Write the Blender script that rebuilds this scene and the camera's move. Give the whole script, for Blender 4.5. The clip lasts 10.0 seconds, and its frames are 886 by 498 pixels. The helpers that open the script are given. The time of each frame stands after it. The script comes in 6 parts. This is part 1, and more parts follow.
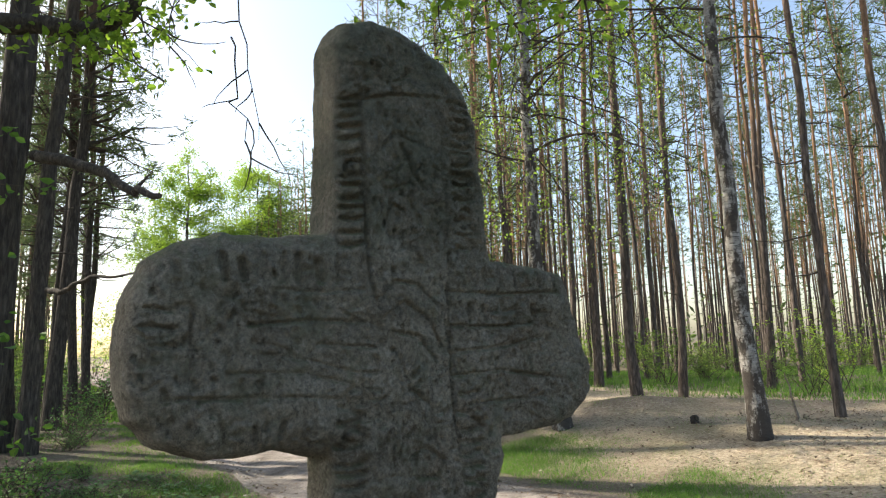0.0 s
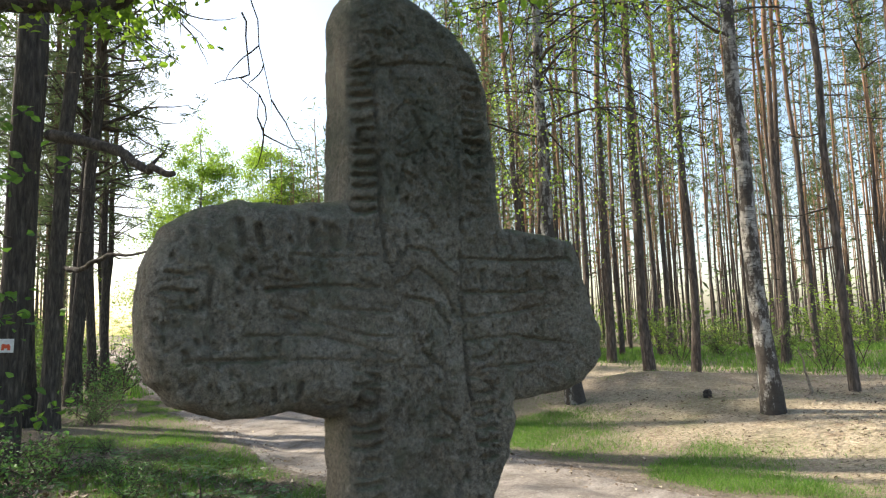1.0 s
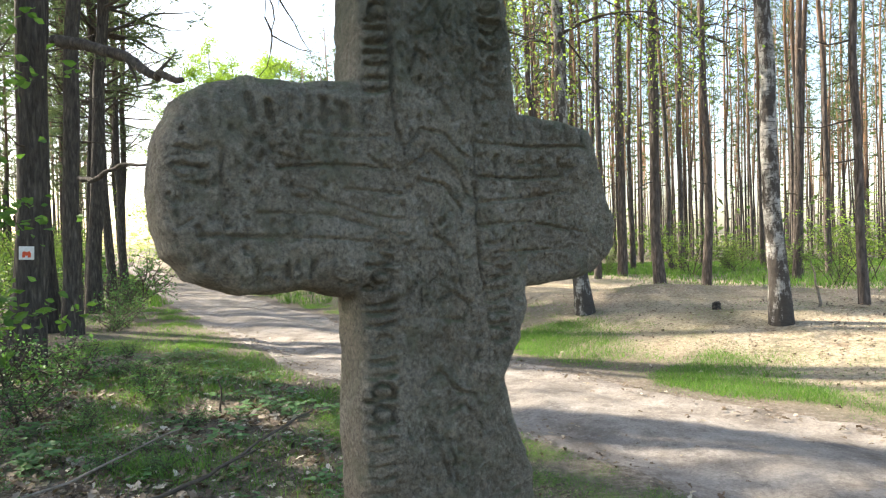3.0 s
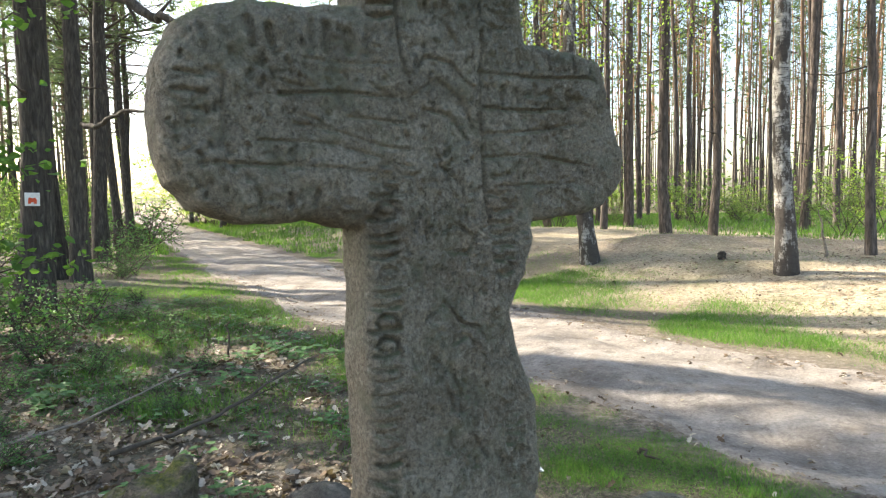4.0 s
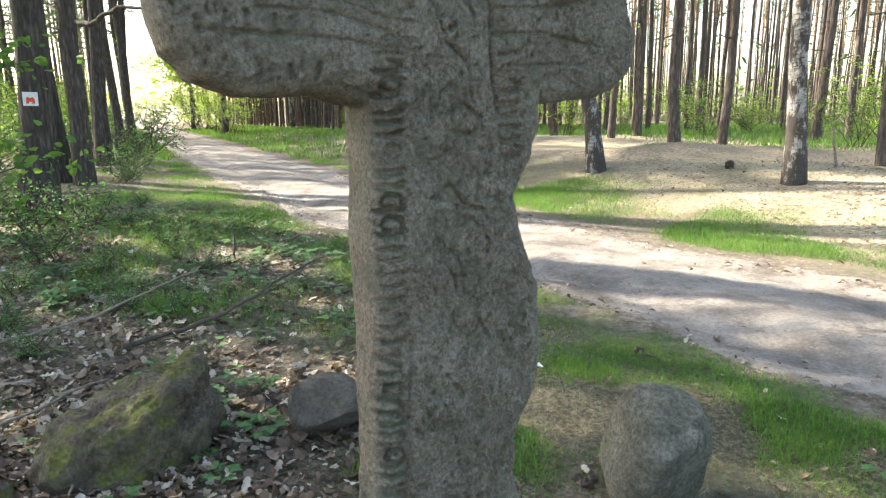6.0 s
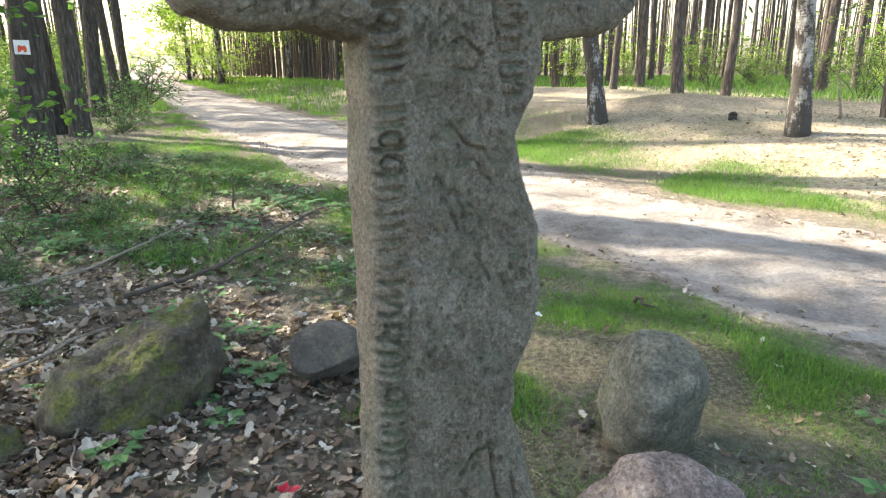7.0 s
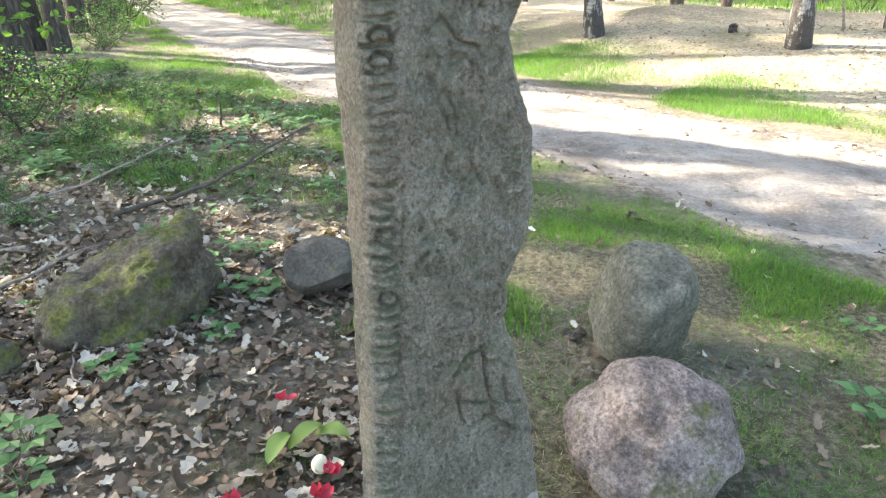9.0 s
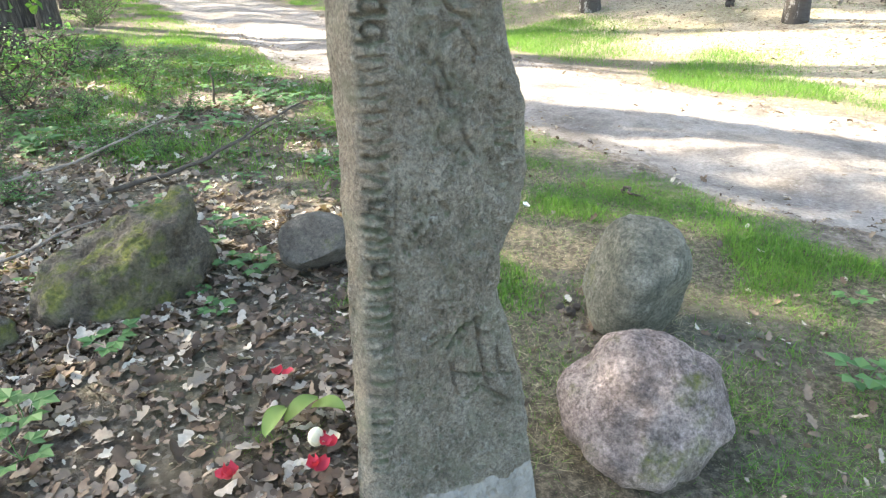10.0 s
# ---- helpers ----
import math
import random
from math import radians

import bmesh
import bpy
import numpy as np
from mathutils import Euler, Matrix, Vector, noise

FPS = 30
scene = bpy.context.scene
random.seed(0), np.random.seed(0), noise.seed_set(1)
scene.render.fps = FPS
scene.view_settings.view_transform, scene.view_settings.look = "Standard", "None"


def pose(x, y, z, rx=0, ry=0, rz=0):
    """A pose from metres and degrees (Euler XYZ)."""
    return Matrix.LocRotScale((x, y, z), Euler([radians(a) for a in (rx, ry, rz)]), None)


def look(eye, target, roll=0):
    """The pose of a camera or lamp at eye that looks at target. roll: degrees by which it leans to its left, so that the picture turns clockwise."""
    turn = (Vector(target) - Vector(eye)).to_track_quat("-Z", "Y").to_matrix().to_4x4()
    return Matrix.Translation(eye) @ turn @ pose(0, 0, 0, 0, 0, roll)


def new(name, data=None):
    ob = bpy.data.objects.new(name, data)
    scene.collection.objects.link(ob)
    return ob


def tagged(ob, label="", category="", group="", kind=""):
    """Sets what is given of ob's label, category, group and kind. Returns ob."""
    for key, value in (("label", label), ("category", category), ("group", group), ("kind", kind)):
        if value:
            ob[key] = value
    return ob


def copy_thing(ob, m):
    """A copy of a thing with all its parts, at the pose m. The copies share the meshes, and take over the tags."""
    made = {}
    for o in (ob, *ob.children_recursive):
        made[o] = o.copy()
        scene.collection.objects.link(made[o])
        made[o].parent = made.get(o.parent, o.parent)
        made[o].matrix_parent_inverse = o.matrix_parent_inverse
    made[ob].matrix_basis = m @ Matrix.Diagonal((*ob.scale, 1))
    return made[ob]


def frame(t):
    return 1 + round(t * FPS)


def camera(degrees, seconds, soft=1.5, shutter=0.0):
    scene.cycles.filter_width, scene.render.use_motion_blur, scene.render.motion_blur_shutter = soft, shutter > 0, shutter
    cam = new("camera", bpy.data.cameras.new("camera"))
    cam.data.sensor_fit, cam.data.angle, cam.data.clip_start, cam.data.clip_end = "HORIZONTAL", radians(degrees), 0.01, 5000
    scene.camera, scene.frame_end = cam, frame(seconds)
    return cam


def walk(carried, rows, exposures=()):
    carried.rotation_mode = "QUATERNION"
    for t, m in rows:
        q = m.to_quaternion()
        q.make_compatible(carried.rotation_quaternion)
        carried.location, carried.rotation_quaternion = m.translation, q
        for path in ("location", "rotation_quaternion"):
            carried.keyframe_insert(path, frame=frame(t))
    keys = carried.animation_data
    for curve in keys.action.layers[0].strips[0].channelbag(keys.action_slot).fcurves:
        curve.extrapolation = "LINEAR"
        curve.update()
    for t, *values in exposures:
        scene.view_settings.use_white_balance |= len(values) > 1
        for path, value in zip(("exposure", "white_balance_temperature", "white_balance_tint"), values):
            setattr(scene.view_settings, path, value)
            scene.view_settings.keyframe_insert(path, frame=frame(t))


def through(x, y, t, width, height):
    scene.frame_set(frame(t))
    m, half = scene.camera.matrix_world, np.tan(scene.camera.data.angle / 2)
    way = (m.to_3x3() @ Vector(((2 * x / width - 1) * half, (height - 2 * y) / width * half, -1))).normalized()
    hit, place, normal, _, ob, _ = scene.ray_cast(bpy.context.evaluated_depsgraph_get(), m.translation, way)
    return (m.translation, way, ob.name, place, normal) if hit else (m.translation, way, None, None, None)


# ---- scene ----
cam = camera(67.2, 10.0, soft=1.2)
PATH = [
    (0, (0.009, -0.086, 1.454), (0.101, 1.891, 1.742), -1.6),
    (0.5, (0.011, -0.093, 1.447), (0.092, 1.888, 1.709), -1.7),
    (1, (0.008, -0.099, 1.433), (0.061, 1.888, 1.656), -1.8),
    (1.5, (0.007, -0.098, 1.42), (0.044, 1.894, 1.596), -1.7),
    (2, (0.006, -0.096, 1.408), (0.036, 1.9, 1.523), -1.7),
    (2.5, (0.006, -0.091, 1.394), (0.026, 1.908, 1.438), -1.6),
    (4, (0.006, -0.077, 1.347), (-0.004, 1.915, 1.172), -1.2),
    (4.5, (0.006, -0.074, 1.332), (-0.011, 1.911, 1.082), -1.2),
    (5, (0.005, -0.076, 1.32), (-0.017, 1.898, 1.0), -1.1),
    (5.5, (0.006, -0.078, 1.31), (-0.02, 1.886, 0.933), -0.8),
    (7, (0.004, -0.072, 1.274), (-0.022, 1.843, 0.701), -0.6),
    (7.5, (0.005, -0.07, 1.266), (-0.019, 1.828, 0.634), -0.6),
    (8, (0.005, -0.067, 1.257), (-0.016, 1.809, 0.562), -0.8),
    (8.5, (0.006, -0.067, 1.247), (-0.008, 1.789, 0.501), -0.8),
    (9, (0.005, -0.067, 1.241), (-0.003, 1.768, 0.446), -0.8),
    (9.5, (0.007, -0.071, 1.236), (0.004, 1.75, 0.408), -0.8),
    (10, (0.01, -0.075, 1.233), (0.013, 1.733, 0.378), -0.9),
]
walk(cam, [(t, look(e, g, r)) for t, e, g, r in PATH],
     exposures=[(0.0, 1.1, 7000, 9), (1.0, 1.25, 7000, 9), (2.5, 1.7, 7000, 9), (4.0, 1.95, 7000, 8), (5.5, 2.12, 7000, 8), (8.0, 2.55, 7000, 8), (10.0, 2.93, 7000, 8)])

# ---- light ----
SUN_AZ, SUN_EL = -63.0, 36.0          # degrees: azimuth from +y towards +x, elevation
world = bpy.data.worlds.new("sky")
world.use_nodes = True
scene.world = world
wn = world.node_tree
sky = wn.nodes.new("ShaderNodeTexSky")
sky.sky_type, sky.sun_disc = "NISHITA", False
sky.sun_elevation, sky.sun_rotation = radians(SUN_EL), radians(SUN_AZ % 360)
sky.air_density, sky.dust_density, sky.ozone_density = 1.0, 2.0, 1.0
wn.links.new(sky.outputs[0], wn.nodes["Background"].inputs[0])
wn.nodes["Background"].inputs[1].default_value = 0.15
sun_data = bpy.data.lights.new("sun", "SUN")
sun_data.energy, sun_data.angle, sun_data.color = 5.0, radians(0.6), (1.0, 0.93, 0.82)
sun = new("sun", sun_data)
sun_dir = Vector((math.sin(radians(SUN_AZ)) * math.cos(radians(SUN_EL)),
                  math.cos(radians(SUN_AZ)) * math.cos(radians(SUN_EL)), math.sin(radians(SUN_EL))))
sun.matrix_world = look(sun_dir * 60, (0, 0, 0))


# ---- materials ----
class Nodes:
    """A short hand for one node material."""

    def __init__(self, name, rough=0.85):
        self.m = bpy.data.materials.new(name)
        self.m.use_nodes = True
        self.t = self.m.node_tree
        self.b = self.t.nodes["Principled BSDF"]
        self.b.inputs["Roughness"].default_value = rough
        self.b.inputs["Specular IOR Level"].default_value = 0.3
        self.co = self.t.nodes.new("ShaderNodeTexCoord").outputs["Object"]

    def link(self, a, b):
        self.t.links.new(a, b)

    def noise(self, scale, detail=5, rough=0.6, stretch=None, distort=0.0):
        n = self.t.nodes.new("ShaderNodeTexNoise")
        n.inputs["Scale"].default_value, n.inputs["Detail"].default_value = scale, detail
        n.inputs["Roughness"].default_value, n.inputs["Distortion"].default_value = rough, distort
        self.link(self.stretched(stretch), n.inputs["Vector"])
        return n.outputs["Fac"]

    def stretched(self, stretch):
        if not stretch:
            return self.co
        mp = self.t.nodes.new("ShaderNodeMapping")
        mp.inputs["Scale"].default_value = stretch
        self.link(self.co, mp.inputs["Vector"])
        return mp.outputs[0]

    def voronoi(self, scale, stretch=None, feature="F1"):
        n = self.t.nodes.new("ShaderNodeTexVoronoi")
        n.feature = feature
        n.inputs["Scale"].default_value = scale
        self.link(self.stretched(stretch), n.inputs["Vector"])
        return n.outputs["Distance"]

    def ramp(self, fac, *stops):
        r = self.t.nodes.new("ShaderNodeValToRGB")
        e = r.color_ramp.elements
        while len(e) < len(stops):
            e.new(0.5)
        for el, (p, c) in zip(e, stops):
            el.position = p
            el.color = (c, c, c, 1) if isinstance(c, (int, float)) else (*c, 1)
        self.link(fac, r.inputs[0])
        return r.outputs[0]

    def mix(self, fac, a, b, mode="MIX"):
        m = self.t.nodes.new("ShaderNodeMix")
        m.data_type, m.blend_type = "RGBA", mode
        for sock, v in ((m.inputs[0], fac), (m.inputs[6], a), (m.inputs[7], b)):
            if isinstance(v, tuple):
                sock.default_value = (*v, 1)
            elif isinstance(v, (int, float)):
                sock.default_value = v
            else:
                self.link(v, sock)
        return m.outputs[2]

    def maths(self, op, a, b=0.0):
        m = self.t.nodes.new("ShaderNodeMath")
        m.operation = op
        for sock, v in zip(m.inputs, (a, b)):
            if isinstance(v, (int, float)):
                sock.default_value = v
            else:
                self.link(v, sock)
        return m.outputs[0]

    def attr(self, name):
        n = self.t.nodes.new("ShaderNodeAttribute")
        n.attribute_name = name
        return n.outputs["Fac"]

    def island(self):
        return self.t.nodes.new("ShaderNodeNewGeometry").outputs["Random Per Island"]

    def random(self):
        return self.t.nodes.new("ShaderNodeObjectInfo").outputs["Random"]

    def height(self):
        sp = self.t.nodes.new("ShaderNodeSeparateXYZ")
        self.link(self.co, sp.inputs[0])
        return sp.outputs["Z"]

    def up(self):
        sp = self.t.nodes.new("ShaderNodeSeparateXYZ")
        self.link(self.t.nodes.new("ShaderNodeNewGeometry").outputs["Normal"], sp.inputs[0])
        return sp.outputs["Z"]

    def bump(self, h, strength=0.5, dist=0.01):
        n = self.t.nodes.new("ShaderNodeBump")
        n.inputs["Strength"].default_value, n.inputs["Distance"].default_value = strength, dist
        self.link(h, n.inputs["Height"])
        last = self.b.inputs["Normal"]
        if last.is_linked:
            self.link(last.links[0].from_socket, n.inputs["Normal"])
        self.link(n.outputs[0], last)

    def colour(self, c):
        self.link(c, self.b.inputs["Base Color"])
        return self.m

    def leafy(self, c, through=0.5):
        """Thin leaf: part of the light passes through."""
        tr = self.t.nodes.new("ShaderNodeBsdfTranslucent")
        mx = self.t.nodes.new("ShaderNodeMixShader")
        mx.inputs[0].default_value = through
        self.link(c, self.b.inputs["Base Color"])
        self.link(self.mix(1.0, c, (1.05, 1.15, 0.62), "MULTIPLY"), tr.inputs["Color"])
        self.link(self.b.outputs[0], mx.inputs[1])
        self.link(tr.outputs[0], mx.inputs[2])
        self.link(mx.outputs[0], self.t.nodes["Material Output"].inputs["Surface"])
        return self.m


def stone_cross_material():
    k = Nodes("weathered_granite", 0.92)
    base = k.ramp(k.noise(5.5, 8, 0.72, distort=0.5), (0.32, (0.145, 0.124, 0.092)), (0.5, (0.245, 0.218, 0.170)), (0.68, (0.32, 0.290, 0.235)))
    rust = k.ramp(k.noise(3.1, 6, 0.6), (0.52, 0.0), (0.68, 0.5))
    c = k.mix(rust, base, (0.22, 0.168, 0.12))
    grain = k.ramp(k.noise(150, 6, 0.8), (0.36, 0.5), (0.5, 1.03), (0.64, 1.65))
    c = k.mix(0.85, c, grain, "MULTIPLY")
    lichen = k.ramp(k.noise(13, 9, 0.78, distort=0.6), (0.50, 0.0), (0.63, 0.75))
    c = k.mix(lichen, c, k.ramp(k.noise(60, 4, 0.7), (0.3, (0.125, 0.13, 0.085)), (0.7, (0.245, 0.245, 0.175))))
    pale = k.ramp(k.noise(46, 9, 0.82), (0.555, 0.0), (0.65, 0.7))
    c = k.mix(pale, c, (0.46, 0.43, 0.365))
    black = k.ramp(k.noise(75, 8, 0.85, stretch=(1.3, 1.3, 0.7)), (0.545, 0.0), (0.62, 0.75))
    c = k.mix(black, c, (0.055, 0.048, 0.037))
    high = k.ramp(k.maths("MULTIPLY", k.height(), 0.4), (0.58, 0.0), (0.70, 1.0))
    algae = k.maths("MULTIPLY", high, k.ramp(k.noise(6, 8, 0.7, distort=0.6), (0.36, 0.2), (0.58, 0.75)))
    c = k.mix(algae, c, k.ramp(k.noise(70, 5, 0.7), (0.35, (0.05, 0.06, 0.042)), (0.65, (0.135, 0.15, 0.11))))
    moss = k.maths("MULTIPLY", k.ramp(k.up(), (0.45, 0.0), (0.85, 1.0)), k.ramp(k.noise(20, 6), (0.35, 0.1), (0.6, 0.8)))
    c = k.mix(moss, c, (0.12, 0.14, 0.07))
    k.bump(k.noise(34, 8, 0.78, stretch=(1.2, 1.2, 0.8)), 1.0, 0.014)
    k.bump(k.ramp(k.voronoi(85, stretch=(1.2, 1.2, 0.7)), (0.1, 0.0), (0.45, 1.0)), 0.5, 0.004)
    k.bump(k.noise(140, 6, 0.8), 1.0, 0.008)
    return k.colour(c)


def boulder_material(name, lo, hi, moss_amount, speck=0.35):
    k = Nodes(name, 0.9)
    c = k.ramp(k.noise(6, 8, 0.7, distort=0.3), (0.34, lo), (0.66, hi))
    c = k.mix(1.0, c, k.ramp(k.noise(75, 6, 0.8), (0.36, 1 - speck), (0.64, 1 + speck)), "MULTIPLY")
    c = k.mix(k.ramp(k.noise(11, 8, 0.75, distort=0.8), (0.55, 0.0), (0.62, 0.6)), c, tuple(v * 0.6 for v in lo))
    c = k.mix(k.ramp(k.noise(23, 8, 0.8), (0.58, 0.0), (0.68, 0.55)), c, tuple(min(1, v * 1.7) for v in hi))
    m = k.ramp(k.noise(5.5, 6, 0.65), (0.62 - moss_amount, 0.0), (0.74 - moss_amount, 0.9))
    m = k.maths("MULTIPLY", m, k.ramp(k.up(), (0.1, 0.25), (0.5, 1.0)))
    c = k.mix(m, c, k.ramp(k.noise(70, 4), (0.35, (0.06, 0.075, 0.018)), (0.65, (0.19, 0.2, 0.04))))
    k.bump(k.noise(9, 7, 0.7, stretch=(1, 1, 3.2), distort=0.5), 0.9, 0.04)
    k.bump(k.noise(14, 8, 0.75, distort=0.4), 1.0, 0.04)
    k.bump(k.noise(80, 5, 0.75), 0.9, 0.008)
    return k.colour(c)


def bark_material(name, low, high, top, top_from=5.0, top_to=11.0):
    k = Nodes(name, 0.95)
    ridges = k.noise(9, 6, 0.65, stretch=(3.2, 3.2, 0.55), distort=0.6)
    plates = k.voronoi(11, stretch=(1.6, 1.6, 0.42))
    c = k.ramp(ridges, (0.36, low), (0.62, high))
    c = k.mix(k.ramp(plates, (0.1, 0.0), (0.5, 0.5)), c, tuple(v * 0.4 for v in low))
    hi = k.ramp(k.noise(14, 6, 0.7, stretch=(1, 1, 0.4)), (0.35, tuple(v * 0.6 for v in top)), (0.65, top))
    zf = k.maths("DIVIDE", k.maths("SUBTRACT", k.height(), top_from), top_to - top_from)
    zf = k.maths("ADD", zf, k.maths("MULTIPLY", k.noise(1.3, 3), 0.4))
    c = k.mix(k.ramp(zf, (0.2, 0.0), (0.85, 1.0)), c, hi)
    c = k.mix(0.35, c, k.ramp(k.random(), (0.0, 0.6), (1.0, 1.3)), "MULTIPLY")
    k.bump(k.maths("ADD", ridges, k.maths("MULTIPLY", plates, 0.6)), 1.0, 0.03)
    return k.colour(c)


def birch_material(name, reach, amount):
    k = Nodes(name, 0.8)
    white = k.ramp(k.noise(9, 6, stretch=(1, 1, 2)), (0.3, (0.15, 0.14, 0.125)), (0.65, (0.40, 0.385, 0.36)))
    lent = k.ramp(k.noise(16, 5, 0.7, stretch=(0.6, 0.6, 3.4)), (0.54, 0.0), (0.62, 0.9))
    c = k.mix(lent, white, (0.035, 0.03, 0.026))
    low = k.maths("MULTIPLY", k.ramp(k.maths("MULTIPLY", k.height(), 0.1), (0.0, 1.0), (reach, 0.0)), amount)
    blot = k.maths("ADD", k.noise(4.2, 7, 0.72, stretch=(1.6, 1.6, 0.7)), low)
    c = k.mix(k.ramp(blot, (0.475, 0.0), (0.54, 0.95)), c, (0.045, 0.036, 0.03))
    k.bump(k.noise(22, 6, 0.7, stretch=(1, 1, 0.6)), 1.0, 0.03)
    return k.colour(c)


def leaf_material(name, a, b, through=0.5, scale=0.8):
    k = Nodes(name, 0.55)
    c = k.ramp(k.island(), (0.0, a), (1.0, b))
    c = k.mix(0.5, c, k.ramp(k.noise(scale, 3), (0.3, 0.6), (0.7, 1.35)), "MULTIPLY")
    return k.leafy(c, through)


def dead_leaf_material():
    k = Nodes("dry_oak_leaf", 0.7)
    pick = k.maths("FRACT", k.maths("ADD", k.island(), k.random()))
    c = k.ramp(pick, (0.0, (0.065, 0.044, 0.03)), (0.4, (0.15, 0.102, 0.068)), (0.75, (0.26, 0.20, 0.145)), (1.0, (0.52, 0.46, 0.375)))
    c = k.mix(0.6, c, k.ramp(k.noise(45, 4), (0.3, 0.6), (0.7, 1.3)), "MULTIPLY")
    return k.leafy(c, 0.15)


def ground_material():
    k = Nodes("forest_floor", 0.95)
    litter = k.ramp(k.noise(26, 8, 0.75), (0.34, (0.04, 0.031, 0.023)), (0.5, (0.12, 0.095, 0.072)), (0.66, (0.29, 0.245, 0.195)))
    for scale, share in ((24, 0.35), (55, 0.5)):
        v = k.t.nodes.new("ShaderNodeTexVoronoi")
        v.inputs["Scale"].default_value = scale
        warp = k.mix(0.06, k.co, k.t.nodes.new("ShaderNodeTexNoise").outputs["Color"])
        k.link(warp, v.inputs["Vector"])
        bits = k.ramp(v.outputs["Color"], (0.1, (0.045, 0.033, 0.024)), (0.4, (0.14, 0.10, 0.072)), (0.65, (0.25, 0.2, 0.155)), (0.9, (0.48, 0.43, 0.37)))
        litter = k.mix(k.ramp(k.noise(scale * 0.3, 3), (0.4, 0.0), (0.55, share)), litter, bits)
    litter = k.mix(k.ramp(k.noise(1.6, 4), (0.42, 0.0), (0.62, 0.55)), litter, (0.10, 0.11, 0.06))
    turf = k.ramp(k.noise(38, 9, 0.82), (0.38, (0.026, 0.022, 0.014)), (0.5, (0.105, 0.088, 0.055)), (0.62, (0.30, 0.245, 0.17)))
    straw = k.ramp(k.noise(19, 9, 0.8, stretch=(1, 1.6, 1)), (0.36, (0.15, 0.11, 0.075)), (0.5, (0.46, 0.375, 0.265)), (0.66, (0.70, 0.60, 0.45)))
    straw = k.mix(k.ramp(k.noise(3.2, 7, 0.75), (0.52, 0.0), (0.64, 0.5)), straw, (0.20, 0.125, 0.08))
    straw = k.mix(k.ramp(k.noise(0.9, 4), (0.5, 0.0), (0.68, 0.6)), straw, (0.13, 0.135, 0.055))
    sandy = k.ramp(k.noise(14, 9, 0.8), (0.36, (0.07, 0.055, 0.042)), (0.5, (0.19, 0.155, 0.122)), (0.64, (0.36, 0.31, 0.26)))
    c = k.mix(k.attr("grass"), litter, turf)
    c = k.mix(k.attr("straw"), c, straw)
    c = k.mix(k.attr("sand"), c, sandy)
    k.bump(k.noise(40, 9, 0.8), 1.0, 0.03)
    return k.colour(c)


def road_material():
    k = Nodes("sandy_track", 0.95)
    c = k.ramp(k.noise(1.7, 9, 0.7, distort=0.4), (0.32, (0.12, 0.100, 0.083)), (0.48, (0.25, 0.218, 0.190)), (0.68, (0.39, 0.350, 0.315)))
    c = k.mix(0.8, c, k.ramp(k.noise(45, 8, 0.8), (0.34, 0.55), (0.5, 0.98), (0.68, 1.35)), "MULTIPLY")
    c = k.mix(k.ramp(k.noise(5, 9, 0.85), (0.52, 0.0), (0.62, 0.7)), c, (0.12, 0.098, 0.08))
    c = k.mix(k.ramp(k.noise(16, 8, 0.8), (0.57, 0.0), (0.65, 0.6)), c, (0.42, 0.385, 0.35))
    k.bump(k.noise(10, 9, 0.75), 0.9, 0.03)
    k.bump(k.noise(60, 6, 0.75), 0.9, 0.012)
    return k.colour(c)


def plain(name, a, b, scale=30, rough=0.7, bump=0.4):
    k = Nodes(name, rough)
    k.bump(k.noise(scale, 5), bump, 0.01)
    return k.colour(k.ramp(k.noise(scale * 0.6, 5, 0.7), (0.3, a), (0.7, b)))


M_CROSS = stone_cross_material()
M_MORTAR = plain("old_mortar", (0.15, 0.138, 0.118), (0.27, 0.253, 0.222), 38, 0.95, 0.9)
M_ROUND = boulder_material("grey_boulder", (0.10, 0.098, 0.072), (0.27, 0.26, 0.205), 0.06, 0.5)
M_PINK = boulder_material("pink_granite", (0.15, 0.115, 0.10), (0.47, 0.385, 0.345), 0.11, 0.6)
M_SLAB = boulder_material("mossy_rock", (0.075, 0.061, 0.043), (0.25, 0.21, 0.16), 0.2, 0.5)
M_DARKROCK = boulder_material("dark_boulder", (0.09, 0.08, 0.065), (0.20, 0.18, 0.15), 0.02)
M_PINE = bark_material("pine_bark", (0.065, 0.052, 0.045), (0.21, 0.17, 0.145), (0.40, 0.235, 0.14), 5.0, 12.0)
M_DARKBARK = bark_material("dark_bark", (0.045, 0.038, 0.033), (0.145, 0.125, 0.105), (0.2, 0.12, 0.075), 7.0, 14.0)
M_BIRCH = birch_material("birch_bark", 0.11, 0.12)
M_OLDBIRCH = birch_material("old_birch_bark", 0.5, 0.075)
M_TWIG = plain("twig_bark", (0.035, 0.028, 0.022), (0.10, 0.08, 0.06), 40, 0.9)
M_NEEDLE = leaf_material("pine_needles", (0.075, 0.11, 0.06), (0.15, 0.185, 0.105), 0.45)
M_BIRCHLEAF = leaf_material("young_birch_leaves", (0.22, 0.34, 0.07), (0.36, 0.47, 0.12), 0.66)
M_OAKLEAF = leaf_material("young_oak_leaves", (0.14, 0.24, 0.04), (0.28, 0.40, 0.08), 0.62)
M_SAPLING = leaf_material("sapling_leaves", (0.07, 0.15, 0.035), (0.15, 0.26, 0.06), 0.5)
M_BUSHLEAF = leaf_material("bush_leaves", (0.09, 0.16, 0.04), (0.21, 0.30, 0.08), 0.45)
